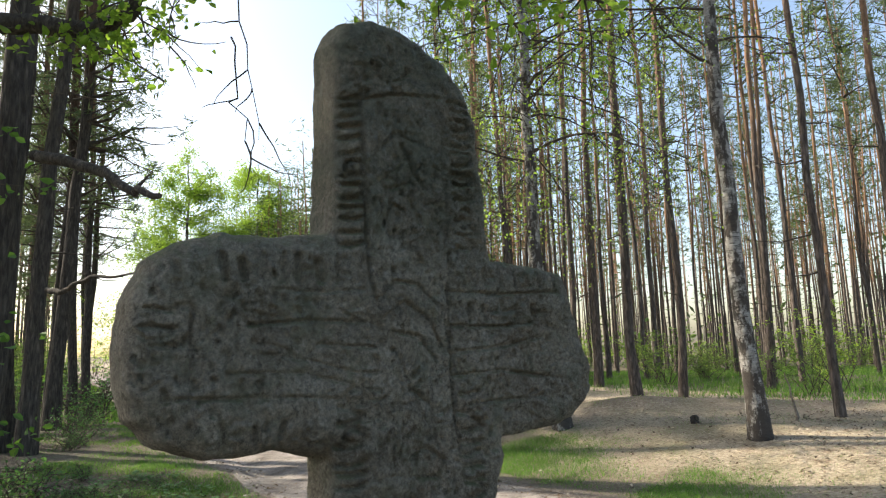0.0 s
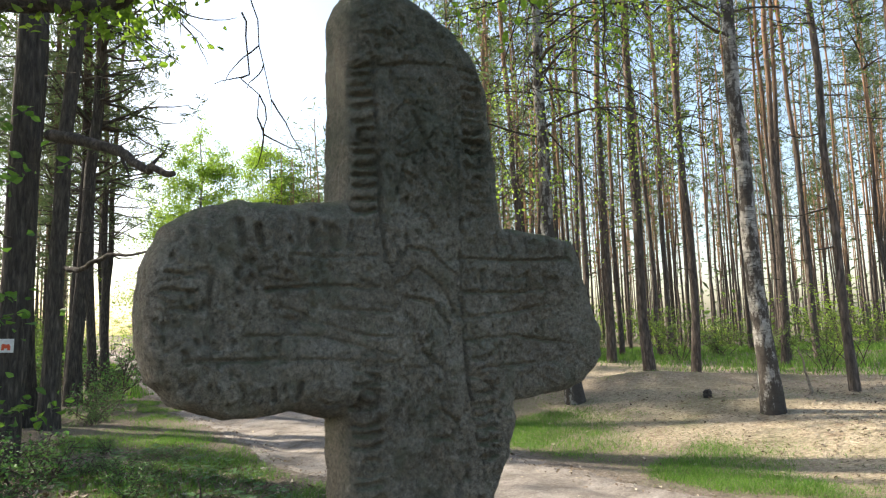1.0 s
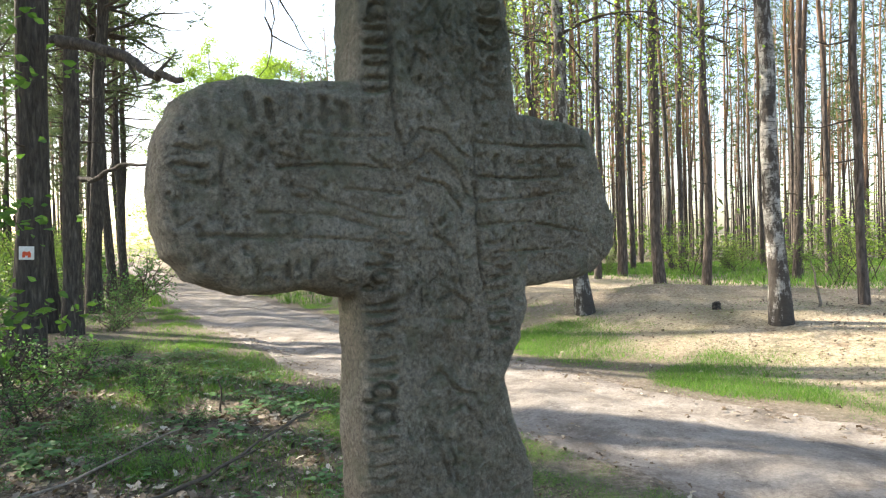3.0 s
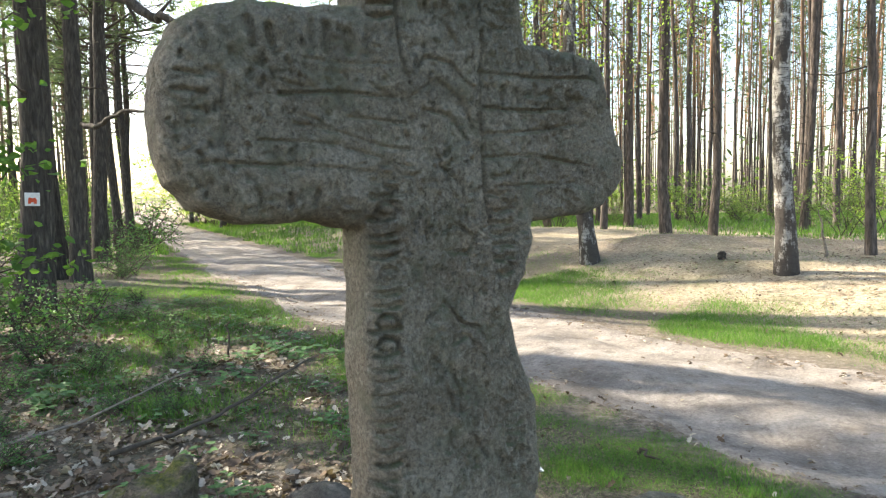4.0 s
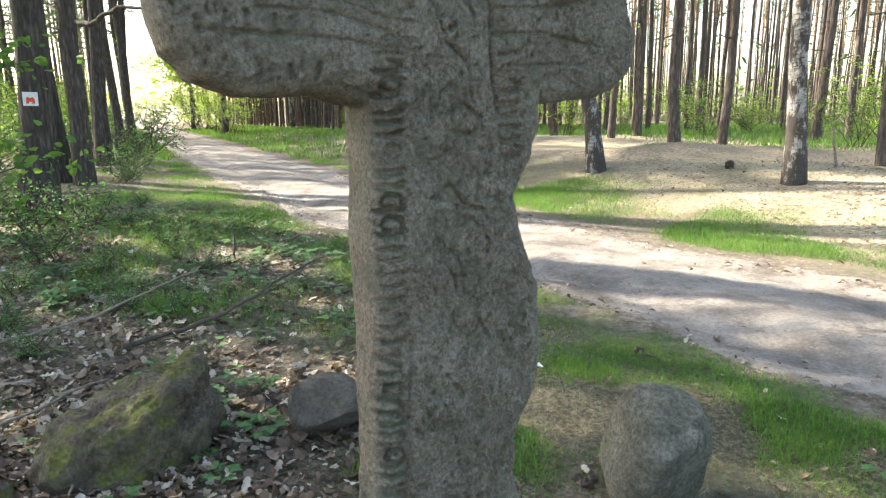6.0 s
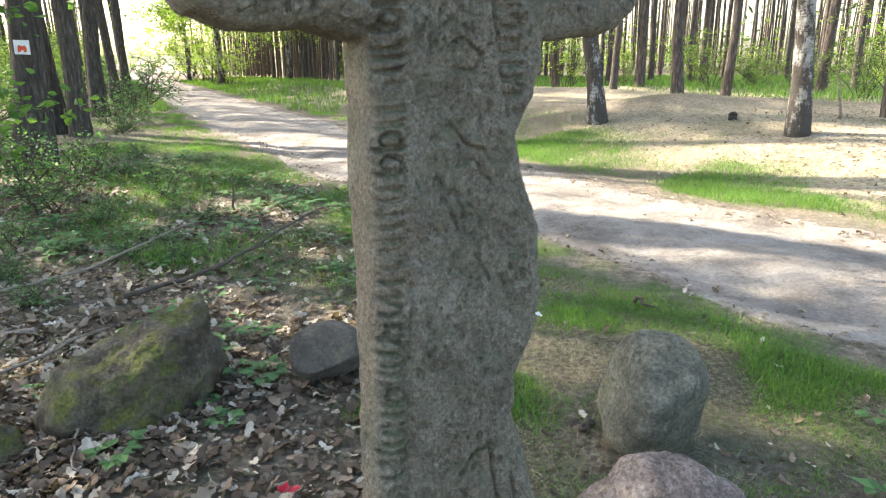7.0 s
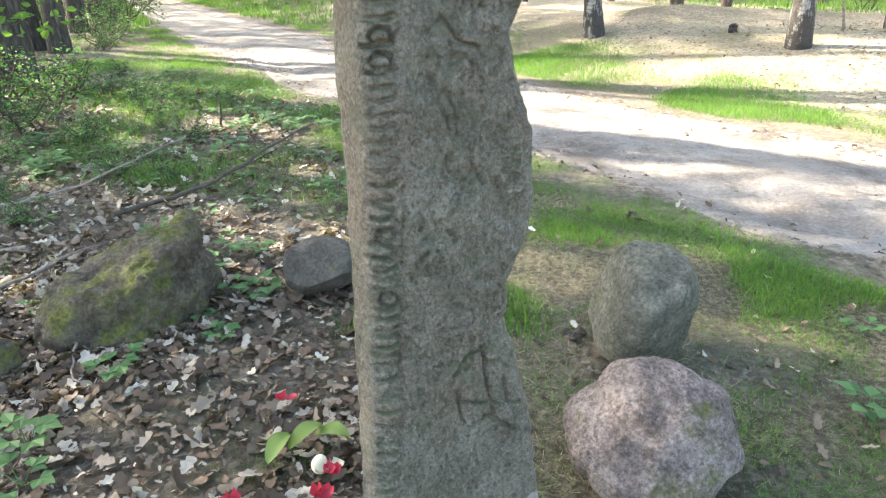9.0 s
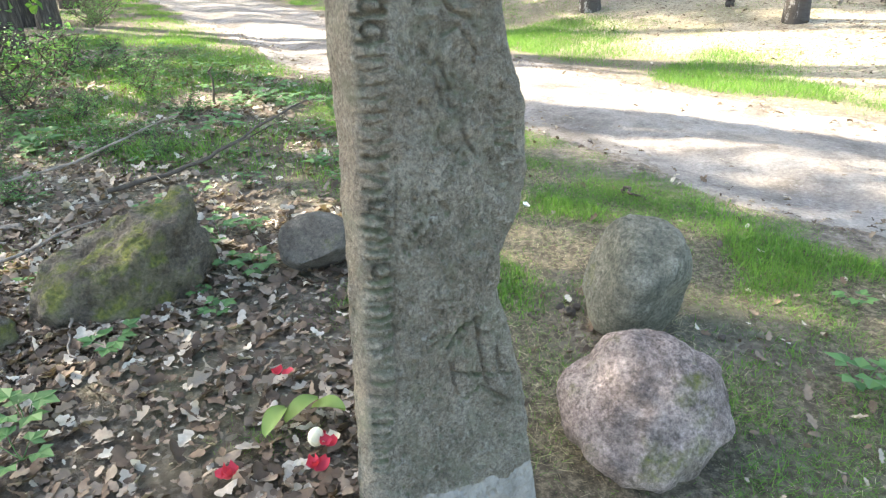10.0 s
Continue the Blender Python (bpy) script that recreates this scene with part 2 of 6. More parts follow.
M_HERB = leaf_material("herb_leaves", (0.06, 0.14, 0.05), (0.13, 0.25, 0.085), 0.4)
M_GRASS = leaf_material("grass_blades", (0.06, 0.15, 0.028), (0.19, 0.32, 0.07), 0.45)
M_DRYGRASS = leaf_material("dry_grass", (0.26, 0.20, 0.12), (0.60, 0.52, 0.37), 0.3)
M_NEEDLELITTER = leaf_material("brown_needles", (0.07, 0.045, 0.03), (0.30, 0.23, 0.16), 0.1)
M_DEAD = dead_leaf_material()
M_GROUND = ground_material()
M_ROAD = road_material()
M_DEADWOOD = plain("dead_wood", (0.10, 0.08, 0.06), (0.27, 0.23, 0.19), 45, 0.9, 0.7)
M_RED = leaf_material("red_petal", (0.36, 0.015, 0.035), (0.55, 0.05, 0.08), 0.2)
M_TULIP = leaf_material("tulip_leaf", (0.13, 0.21, 0.045), (0.22, 0.30, 0.08), 0.3)
M_CREAM = plain("cream_petal", (0.55, 0.5, 0.33), (0.75, 0.71, 0.55), 25, 0.6)
M_WHITE = plain("white_paint", (0.55, 0.54, 0.52), (0.72, 0.71, 0.69), 50, 0.7)
M_SIGNRED = plain("orange_red_paint", (0.55, 0.07, 0.03), (0.68, 0.12, 0.05), 50, 0.7)


# ---- mesh tools ----
class Geo:
    """Gathers vertices and faces for one mesh."""

    def __init__(self):
        self.v, self.f, self.n = [], [], 0

    def add(self, verts, faces):
        """faces: an (m, 3) or (m, 4) array."""
        self.v.append(np.asarray(verts, float))
        self.f.append(np.asarray(faces, int) + self.n)
        self.n += len(verts)

    def tube(self, pts, radii, sides=8, cap=True, wobble=0.0, rng=None):
        pts = np.asarray(pts, float)
        d = np.gradient(pts, axis=0)
        d /= np.linalg.norm(d, axis=1)[:, None] + 1e-9
        ref = np.array([0, 0, 1.0]) if abs(d[0][2]) < 0.8 else np.array([1.0, 0, 0])
        a = np.cross(d, ref)
        a /= np.linalg.norm(a, axis=1)[:, None] + 1e-9
        b = np.cross(d, a)
        th = np.linspace(0, 2 * np.pi, sides, endpoint=False)
        r = np.asarray(radii, float)[:, None] * np.ones(sides)
        if wobble and rng is not None:
            r = r * (1 + wobble * rng.standard_normal(r.shape))
        ring = pts[:, None] + r[..., None] * (np.cos(th)[None, :, None] * a[:, None] + np.sin(th)[None, :, None] * b[:, None])
        n = len(pts)
        i, j = np.meshgrid(np.arange(n - 1), np.arange(sides), indexing="ij")
        k = (j + 1) % sides
        q = np.stack([i * sides + j, (i + 1) * sides + j, (i + 1) * sides + k, i * sides + k], -1).reshape(-1, 4)
        self.add(ring.reshape(-1, 3), q)
        if cap:
            top = np.vstack([ring[-1], pts[-1:]])
            jj = np.arange(sides)
            self.add(top, np.stack([jj, np.full(sides, sides), (jj + 1) % sides], -1))

    def mesh(self, name, material, smooth=True):
        me = bpy.data.meshes.new(name)
        v = np.vstack(self.v)
        me.vertices.add(len(v))
        me.vertices.foreach_set("co", v.ravel())
        loops = np.concatenate([f.ravel() for f in self.f])
        counts = np.concatenate([np.full(len(f), f.shape[1]) for f in self.f])
        starts = np.concatenate([[0], np.cumsum(counts)[:-1]])
        me.loops.add(len(loops))
        me.loops.foreach_set("vertex_index", loops.astype(np.int32))
        me.polygons.add(len(counts))
        me.polygons.foreach_set("loop_start", starts.astype(np.int32))
        me.polygons.foreach_set("use_smooth", np.full(len(counts), smooth))
        me.update(calc_edges=True)
        me.validate()
        me.materials.append(material)
        return me


def piece(name, geo, material, parent=None, label="", smooth=True):
    """One mesh object from a Geo, or from a mesh already made."""
    me = geo if isinstance(geo, bpy.types.Mesh) else geo.mesh(name, material, smooth)
    ob = new(name, me)
    if parent is not None:
        ob.parent = parent
    if label:
        ob["label"] = label
    return ob


def thing(name, at, label, category, group="", kind=""):
    e = new(name)
    e.empty_display_size = 0.2
    e.matrix_basis = at if isinstance(at, Matrix) else Matrix.Translation(at)
    return tagged(e, label, category, group, kind)


def kites(centres, axis, side, length, width, fold=0.15):
    """Leaf shaped quads: base, flank, tip, flank."""
    nrm = np.cross(axis, side)
    L, W = np.asarray(length)[:, None], np.asarray(width)[:, None]
    v = np.stack([centres, centres + axis * L * 0.45 + side * W * 0.5 + nrm * W * fold,
                  centres + axis * L, centres + axis * L * 0.45 - side * W * 0.5 + nrm * W * fold], 1)
    n = len(centres)
    f = np.arange(n * 4).reshape(n, 4)
    return v.reshape(-1, 3), f


def lobed(centres, axis, side, length, width):
    """Oval leaves folded along the midrib."""
    nrm = np.cross(axis, side)
    L, W = np.asarray(length)[:, None], np.asarray(width)[:, None]
    at = lambda f, w, u: centres + axis * L * f + side * W * w + nrm * W * u
    v = np.stack([at(0, 0, 0), at(0.28, 0.36, 0.16), at(0.68, 0.5, 0.2), at(1, 0, -0.1), at(0.68, -0.5, 0.2), at(0.28, -0.36, 0.16), at(0.5, 0, 0.02)], 1)
    i = np.arange(len(centres))[:, None] * 7
    quads = np.concatenate([i + np.array([[0, 1, 2, 6]]), i + np.array([[0, 6, 4, 5]])])
    tris = np.concatenate([i + np.array([[6, 2, 3]]), i + np.array([[6, 3, 4]])])
    return v.reshape(-1, 3), quads, tris


def directions(rng, n, flat=1.0):
    d = rng.standard_normal((n, 3)) * np.array([1, 1, flat])
    return d / (np.linalg.norm(d, axis=1)[:, None] + 1e-9)


def leaf_cloud(geo, centres, rng, size, aspect=0.6, flat=0.7, droop=0.0, oval=False):
    n = len(centres)
    a = directions(rng, n, flat)
    a[:, 2] -= droop
    a /= np.linalg.norm(a, axis=1)[:, None]
    s = np.cross(a, directions(rng, n))
    s /= np.linalg.norm(s, axis=1)[:, None] + 1e-9
    L = size * rng.uniform(0.6, 1.3, n)
    if oval:
        v, quads, tris = lobed(centres, a, s, L, L * aspect)
        base = geo.n
        geo.add(v, quads)
        geo.f.append(tris + base)
        return
    geo.add(*kites(centres, a, s, L, L * aspect))


def soft(e0, e1, x):
    t = np.clip((x - e0) / (e1 - e0), 0, 1)
    return t * t * (3 - 2 * t)


def ripple(x, y, f, seed):
    """Cheap smooth noise in -1..1."""
    r = np.random.default_rng(seed)
    out = 0
    for k in range(5):
        a, p, q = r.uniform(0, 6.28), r.uniform(0, 6.28), r.uniform(0.6, 1.7)
        out = out + np.sin((x * math.cos(a) + y * math.sin(a)) * f * q + p + 1.3 * np.sin((y * math.cos(a) - x * math.sin(a)) * f * q * 0.7))
    return out / 5 * 1.3


# ---- the plan of the ground ----
ROAD = np.array([(22, -24), (9.5, -7.5), (5.2, -0.9), (2.75, 3.0), (0.75, 5.75), (-1.55, 9.1), (-4.7, 14.8), (-12.6, 31), (-33, 73), (-62, 130), (-140, 280)], float)


def smooth_line(p, n):
    t = np.concatenate([[0], np.cumsum(np.linalg.norm(np.diff(p, axis=0), axis=1))])
    s = np.linspace(0, 1, n) ** 1.6 * t[-1]
    out = []
    for x in s:
        i = int(np.clip(np.searchsorted(t, x) - 1, 0, len(p) - 2))
        f = (x - t[i]) / (t[i + 1] - t[i])
        p0, p1, p2, p3 = p[max(i - 1, 0)], p[i], p[i + 1], p[min(i + 2, len(p) - 1)]
        m1, m2 = (p2 - p0) / 2, (p3 - p1) / 2
        m1 = m1 / (np.linalg.norm(m1) + 1e-9) * np.linalg.norm(p2 - p1)
        m2 = m2 / (np.linalg.norm(m2) + 1e-9) * np.linalg.norm(p2 - p1)
        h = f * f * (3 - 2 * f)
        out.append(p1 * (1 - h) + p2 * h + m1 * (f ** 3 - 2 * f * f + f) + m2 * (f ** 3 - f * f))
    return np.array(out)


LINE = smooth_line(ROAD, 420)
LINE_S = np.concatenate([[0], np.cumsum(np.linalg.norm(np.diff(LINE, axis=0), axis=1))])


def road_side(x, y):
    """Signed distance from the middle of the track (positive: the pine wood's side) and the place along it."""
    x, y = np.asarray(x, float).ravel(), np.asarray(y, float).ravel()
    d, s = np.empty(len(x)), np.empty(len(x))
    for k in range(0, len(x), 20000):
        X, Y = x[k:k + 20000], y[k:k + 20000]
        i = np.argmin((X[:, None] - LINE[None, ::3, 0]) ** 2 + (Y[:, None] - LINE[None, ::3, 1]) ** 2, axis=1) * 3
        i = np.clip(i, 2, len(LINE) - 3)
        tg = LINE[i + 2] - LINE[i - 2]
        tg /= np.linalg.norm(tg, axis=1)[:, None]
        rx, ry = X - LINE[i, 0], Y - LINE[i, 1]
        d[k:k + 20000] = rx * tg[:, 1] - ry * tg[:, 0]
        s[k:k + 20000] = LINE_S[i] + rx * tg[:, 0] + ry * tg[:, 1]
    return d, s


def half_width(s):
    return 1.02 + 0.35 * (1 - soft(24, 31, s)) + 0.10 * np.sin(s * 1.9) * np.sin(s * 0.73 + 1)


def lay(x, y, d=None):
    """Height of the ground."""
    x, y = np.asarray(x, float).ravel(), np.asarray(y, float).ravel()
    if d is None:
        d = road_side(x, y)[0]
    r = np.hypot(x, y)
    z = 0.36 * soft(1.4, 5.2, d) * (1 - 0.6 * soft(18, 45, y))
    z = z - 0.016 * np.clip(r - 14, 0, 90)
    z = z + 0.018 * ripple(x, y, 2.2, 3) * soft(0.4, 2.5, np.abs(d)) + 0.06 * ripple(x, y, 0.5, 4) * soft(2, 6, np.abs(d))
    z = z + 0.22 * np.exp(-((x - 3.9) / 2.2) ** 2 - ((y - 10.6) / 0.6) ** 2)
    return z


def zones(x, y):
    x, y = np.asarray(x, float).ravel(), np.asarray(y, float).ravel()
    d, s = road_side(x, y)
    hw = half_width(s)
    n1, n2 = ripple(x, y, 1.7, 11), ripple(x, y, 4.5, 12)
    near = soft(-hw - 1.7, -hw - 0.35, d + 0.3 * n1 + 0.25 * n2) * (1 - soft(-hw + 0.05, -hw + 0.25, d))
    near = near * soft(-0.5, 0.15, n1 * 0.5 + n2 * 0.4 + 0.35)
    patch = soft(0.0, 0.5, n1 * 0.6 + n2 * 0.5 + np.where(x > 0.1, 0.62, 0.10 + 0.12 * soft(2.6, 3.6, y))) * (d < -hw - 0.3) * np.where(x > 0.1, 0.85, 0.6) * (np.hypot(x, y) > 1.1)
    far = soft(hw + 0.15, hw + 0.45, d + 0.15 * n2) * (1 - soft(hw + 1.0, hw + 3.0, d + 0.5 * n1 + 0.35 * n2))
    far = far * (1 - 0.85 * soft(1.0, 4.2, x + 0.8 * n1) * soft(hw + 0.35, hw + 1.2, d + 0.25 * n2))
    wood = soft(7.5, 10, d + n1) * 0.8
    verge = soft(hw + 0.2, hw + 0.6, d) * (1 - soft(5.5, 7, d)) * soft(-1, -4, x) * 0.9
    g = np.clip(np.maximum.reduce([near, patch, far, wood, verge]), 0, 1)
    st = soft(hw + 0.1, hw + 0.6, d) * (1 - soft(8, 11, d + n1)) * (1 - 0.8 * np.maximum(far, verge))
    # brown litter on the far mound; its shade is put into this darker band too
    st = st * (1 - 0.8 * np.exp(-((x - 5.0) / 4.2) ** 2 - ((y - 10.5) / 1.0) ** 2)) * (1 - 0.5 * soft(0.2, 0.8, n1 * 0.5 + ripple(x, y, 0.9, 14)))
    sand = (1 - soft(hw - 0.1, hw + 0.35, np.abs(d) + 0.2 * n2 + 0.1 * n1))
    return d, s, hw, g, st, sand


def build_ground():
    n = 430
    w = np.linspace(-1, 1, n)
    warp = np.sign(w) * (np.sinh(np.abs(w) * 8.3) / np.sinh(8.3)) * 1500
    gx, gy = np.meshgrid(warp + 0.5, warp + 3.0)
    x, y = gx.ravel(), gy.ravel()
    d, s, hw, g, st, sand = zones(x, y)
    z = lay(x, y, d) - 0.05 * (1 - soft(hw - 0.45, hw - 0.1, np.abs(d)))
    i, j = np.meshgrid(np.arange(n - 1), np.arange(n - 1), indexing="ij")
    a = (i * n + j).ravel()
    geo = Geo()
    geo.add(np.stack([x, y, z], 1), np.stack([a, a + 1, a + n + 1, a + n], 1))
    me = geo.mesh("ground", M_GROUND)
    for key, val in (("grass", g), ("straw", st), ("sand", sand)):
        me.attributes.new(key, "FLOAT", "POINT").data.foreach_set("value", val.astype(np.float32))
    tagged(new("ground", me), "forest floor of leaf litter, turf and pine straw", "ground", kind="structure")


def build_road():
    keep = (LINE_S > 6) & (LINE_S < 190)
    idx = np.nonzero(keep)[0]
    rows = []
    for a, b in zip(idx[:-1], idx[1:]):
        m = max(1, int((LINE_S[b] - LINE_S[a]) / (0.09 if LINE_S[a] < 45 else 0.5)))
        for k in range(m):
            rows.append(LINE[a] + (LINE[b] - LINE[a]) * k / m)
    rows = np.array(rows)
    tg = np.gradient(rows, axis=0)
    tg /= np.linalg.norm(tg, axis=1)[:, None]
    nm = np.stack([tg[:, 1], -tg[:, 0]], 1)
    s = np.concatenate([[0], np.cumsum(np.linalg.norm(np.diff(rows, axis=0), axis=1))]) + 6
    c = 33
    f = np.linspace(-1, 1, c)
    hw = half_width(s)
    wl = hw + 0.10 * ripple(s, s * 0, 2.1, 21) + 0.05 * ripple(s, s * 0, 7, 22)
    wr = hw + 0.10 * ripple(s, s * 0, 2.3, 23) + 0.05 * ripple(s, s * 0, 6, 24)
    off = np.where(f[None] < 0, wl[:, None], wr[:, None]) * f[None] * 1.08
    P = rows[:, None] + nm[:, None] * off[..., None]
    x, y = P[..., 0].ravel(), P[..., 1].ravel()
    rel = np.abs(f)[None] * np.ones((len(s), 1))
    rut = -0.035 * np.exp(-((rel - 0.55) / 0.16) ** 2) + 0.012 * np.exp(-(rel / 0.25) ** 2)
    z = lay(x, y, off.ravel()) + (0.012 + rut - 0.06 * soft(0.86, 1.0, rel)).ravel() + (0.010 * ripple(x, y, 7, 25) + 0.010 * ripple(x, y, 19, 26) - 0.02 * rel.ravel() ** 6 * (1 + ripple(x, y, 9, 27))) * soft(16, 7, np.hypot(x, y))
    n = len(s)
    i, j = np.meshgrid(np.arange(n - 1), np.arange(c - 1), indexing="ij")
    a = (i * c + j).ravel()
    geo = Geo()
    geo.add(np.stack([x, y, z], 1), np.stack([a, a + 1, a + c + 1, a + c], 1))
    tagged(piece("road", geo, M_ROAD), "pale sandy forest track with worn wheel ruts", "road", kind="structure")


build_ground()
build_road()


# ---- the stone cross ----
YAW = radians(32)
FACE_U = np.array([math.cos(YAW), math.sin(YAW), 0])
FACE_N = np.array([math.sin(YAW), -math.cos(YAW), 0])
FACE_O = np.array([0, 1.035, 0])


def outline_distance(poly, u, z):
    """Signed distance to a closed outline, positive inside."""
    p = np.array(poly, float)
    q = np.roll(p, -1, axis=0)
    best = np.full(u.shape, 9.0)
    inside = np.zeros(u.shape, bool)
    for (x0, y0), (x1, y1) in zip(p, q):
        ex, ey = x1 - x0, y1 - y0
        t = np.clip(((u - x0) * ex + (z - y0) * ey) / (ex * ex + ey * ey + 1e-12), 0, 1)
        best = np.minimum(best, np.hypot(u - x0 - t * ex, z - y0 - t * ey))
        cross = ((y0 > z) != (y1 > z)) & (u < (x1 - x0) * (z - y0) / (y1 - y0 + 1e-12) + x0)
        inside ^= cross
    return np.where(inside, best, -best)


def soft_max(a, b, k):
    h = np.clip(0.5 + 0.5 * (a - b) / k, 0, 1)
    return b + (a - b) * h + k * h * (1 - h)


SHAFT = [(-0.222, -0.25), (-0.205, 0.08), (-0.187, 0.37), (-0.175, 0.53), (-0.163, 0.71), (-0.150, 0.93), (-0.139, 1.2), (-0.13, 1.45),
         (0.2, 1.45), (0.206, 1.255), (0.183, 1.198), (0.147, 1.13), (0.160, 1.05), (0.193, 0.965), (0.203, 0.82), (0.178, 0.745),
         (0.136, 0.67), (0.130, 0.6), (0.158, 0.49), (0.193, 0.35), (0.213, 0.142), (0.235, 0.0), (0.26, -0.25)]
UPPER = [(-0.13, 1.4), (-0.122, 1.66), (-0.114, 1.83), (-0.109, 1.99), (-0.088, 2.035), (-0.03, 2.052), (0.065, 2.035), (0.128, 1.995),
         (0.172, 1.94), (0.190, 1.875), (0.198, 1.76), (0.206, 1.65), (0.21, 1.4)]
ARM_A = [(0.0, 1.285), (-0.16, 1.29), (-0.21, 1.306), (-0.27, 1.302), (-0.32, 1.304), (-0.385, 1.325), (-0.42, 1.362), (-0.436, 1.42),
         (-0.437, 1.47), (-0.428, 1.525), (-0.40, 1.588), (-0.355, 1.618), (-0.29, 1.637), (-0.23, 1.634), (-0.1, 1.645), (0.0, 1.64)]
ARM_B = [(0.0, 1.3), (0.233, 1.285), (0.32, 1.293), (0.385, 1.309), (0.434, 1.356), (0.447, 1.402), (0.43, 1.455), (0.408, 1.508),
         (0.398, 1.56), (0.385, 1.597), (0.325, 1.608), (0.2, 1.615), (0.0, 1.6)]


def cross_distance(u, z):
    d = soft_max(outline_distance(SHAFT, u, z), outline_distance(UPPER, u, z), 0.01)
    d = soft_max(d, outline_distance(ARM_A, u, z), 0.012)
    d = soft_max(d, outline_distance(ARM_B, u, z), 0.012)
    return d + 0.0025 * ripple(u * 60, z * 60, 0.5, 31) + 0.0018 * ripple(u * 60, z * 60, 1.5, 32)


CROSS_STEP, CROSS_U0, CROSS_Z0 = 0.0025, -0.47, -0.22


def carve(h, U, Z, pts, width=0.006, depth=0.006):
    """Cut a chiselled stroke along a line of points."""
    for (a, b), (c, d) in zip(pts[:-1], pts[1:]):
        m = 3 * width + CROSS_STEP
        j0, j1 = int((min(a, c) - m - CROSS_U0) / CROSS_STEP), int((max(a, c) + m - CROSS_U0) / CROSS_STEP) + 2
        i0, i1 = int((min(b, d) - m - CROSS_Z0) / CROSS_STEP), int((max(b, d) + m - CROSS_Z0) / CROSS_STEP) + 2
        box = np.s_[max(i0, 0):max(i1, 0), max(j0, 0):max(j1, 0)]
        u, z = U[box], Z[box]
        ex, ey = c - a, d - b
        t = np.clip(((u - a) * ex + (z - b) * ey) / (ex * ex + ey * ey + 1e-12), 0, 1)
        g = depth * np.exp(-(np.hypot(u - a - t * ex, z - b - t * ey) / (width * 1.1)) ** 3)
        h[box] = np.maximum(h[box], g)


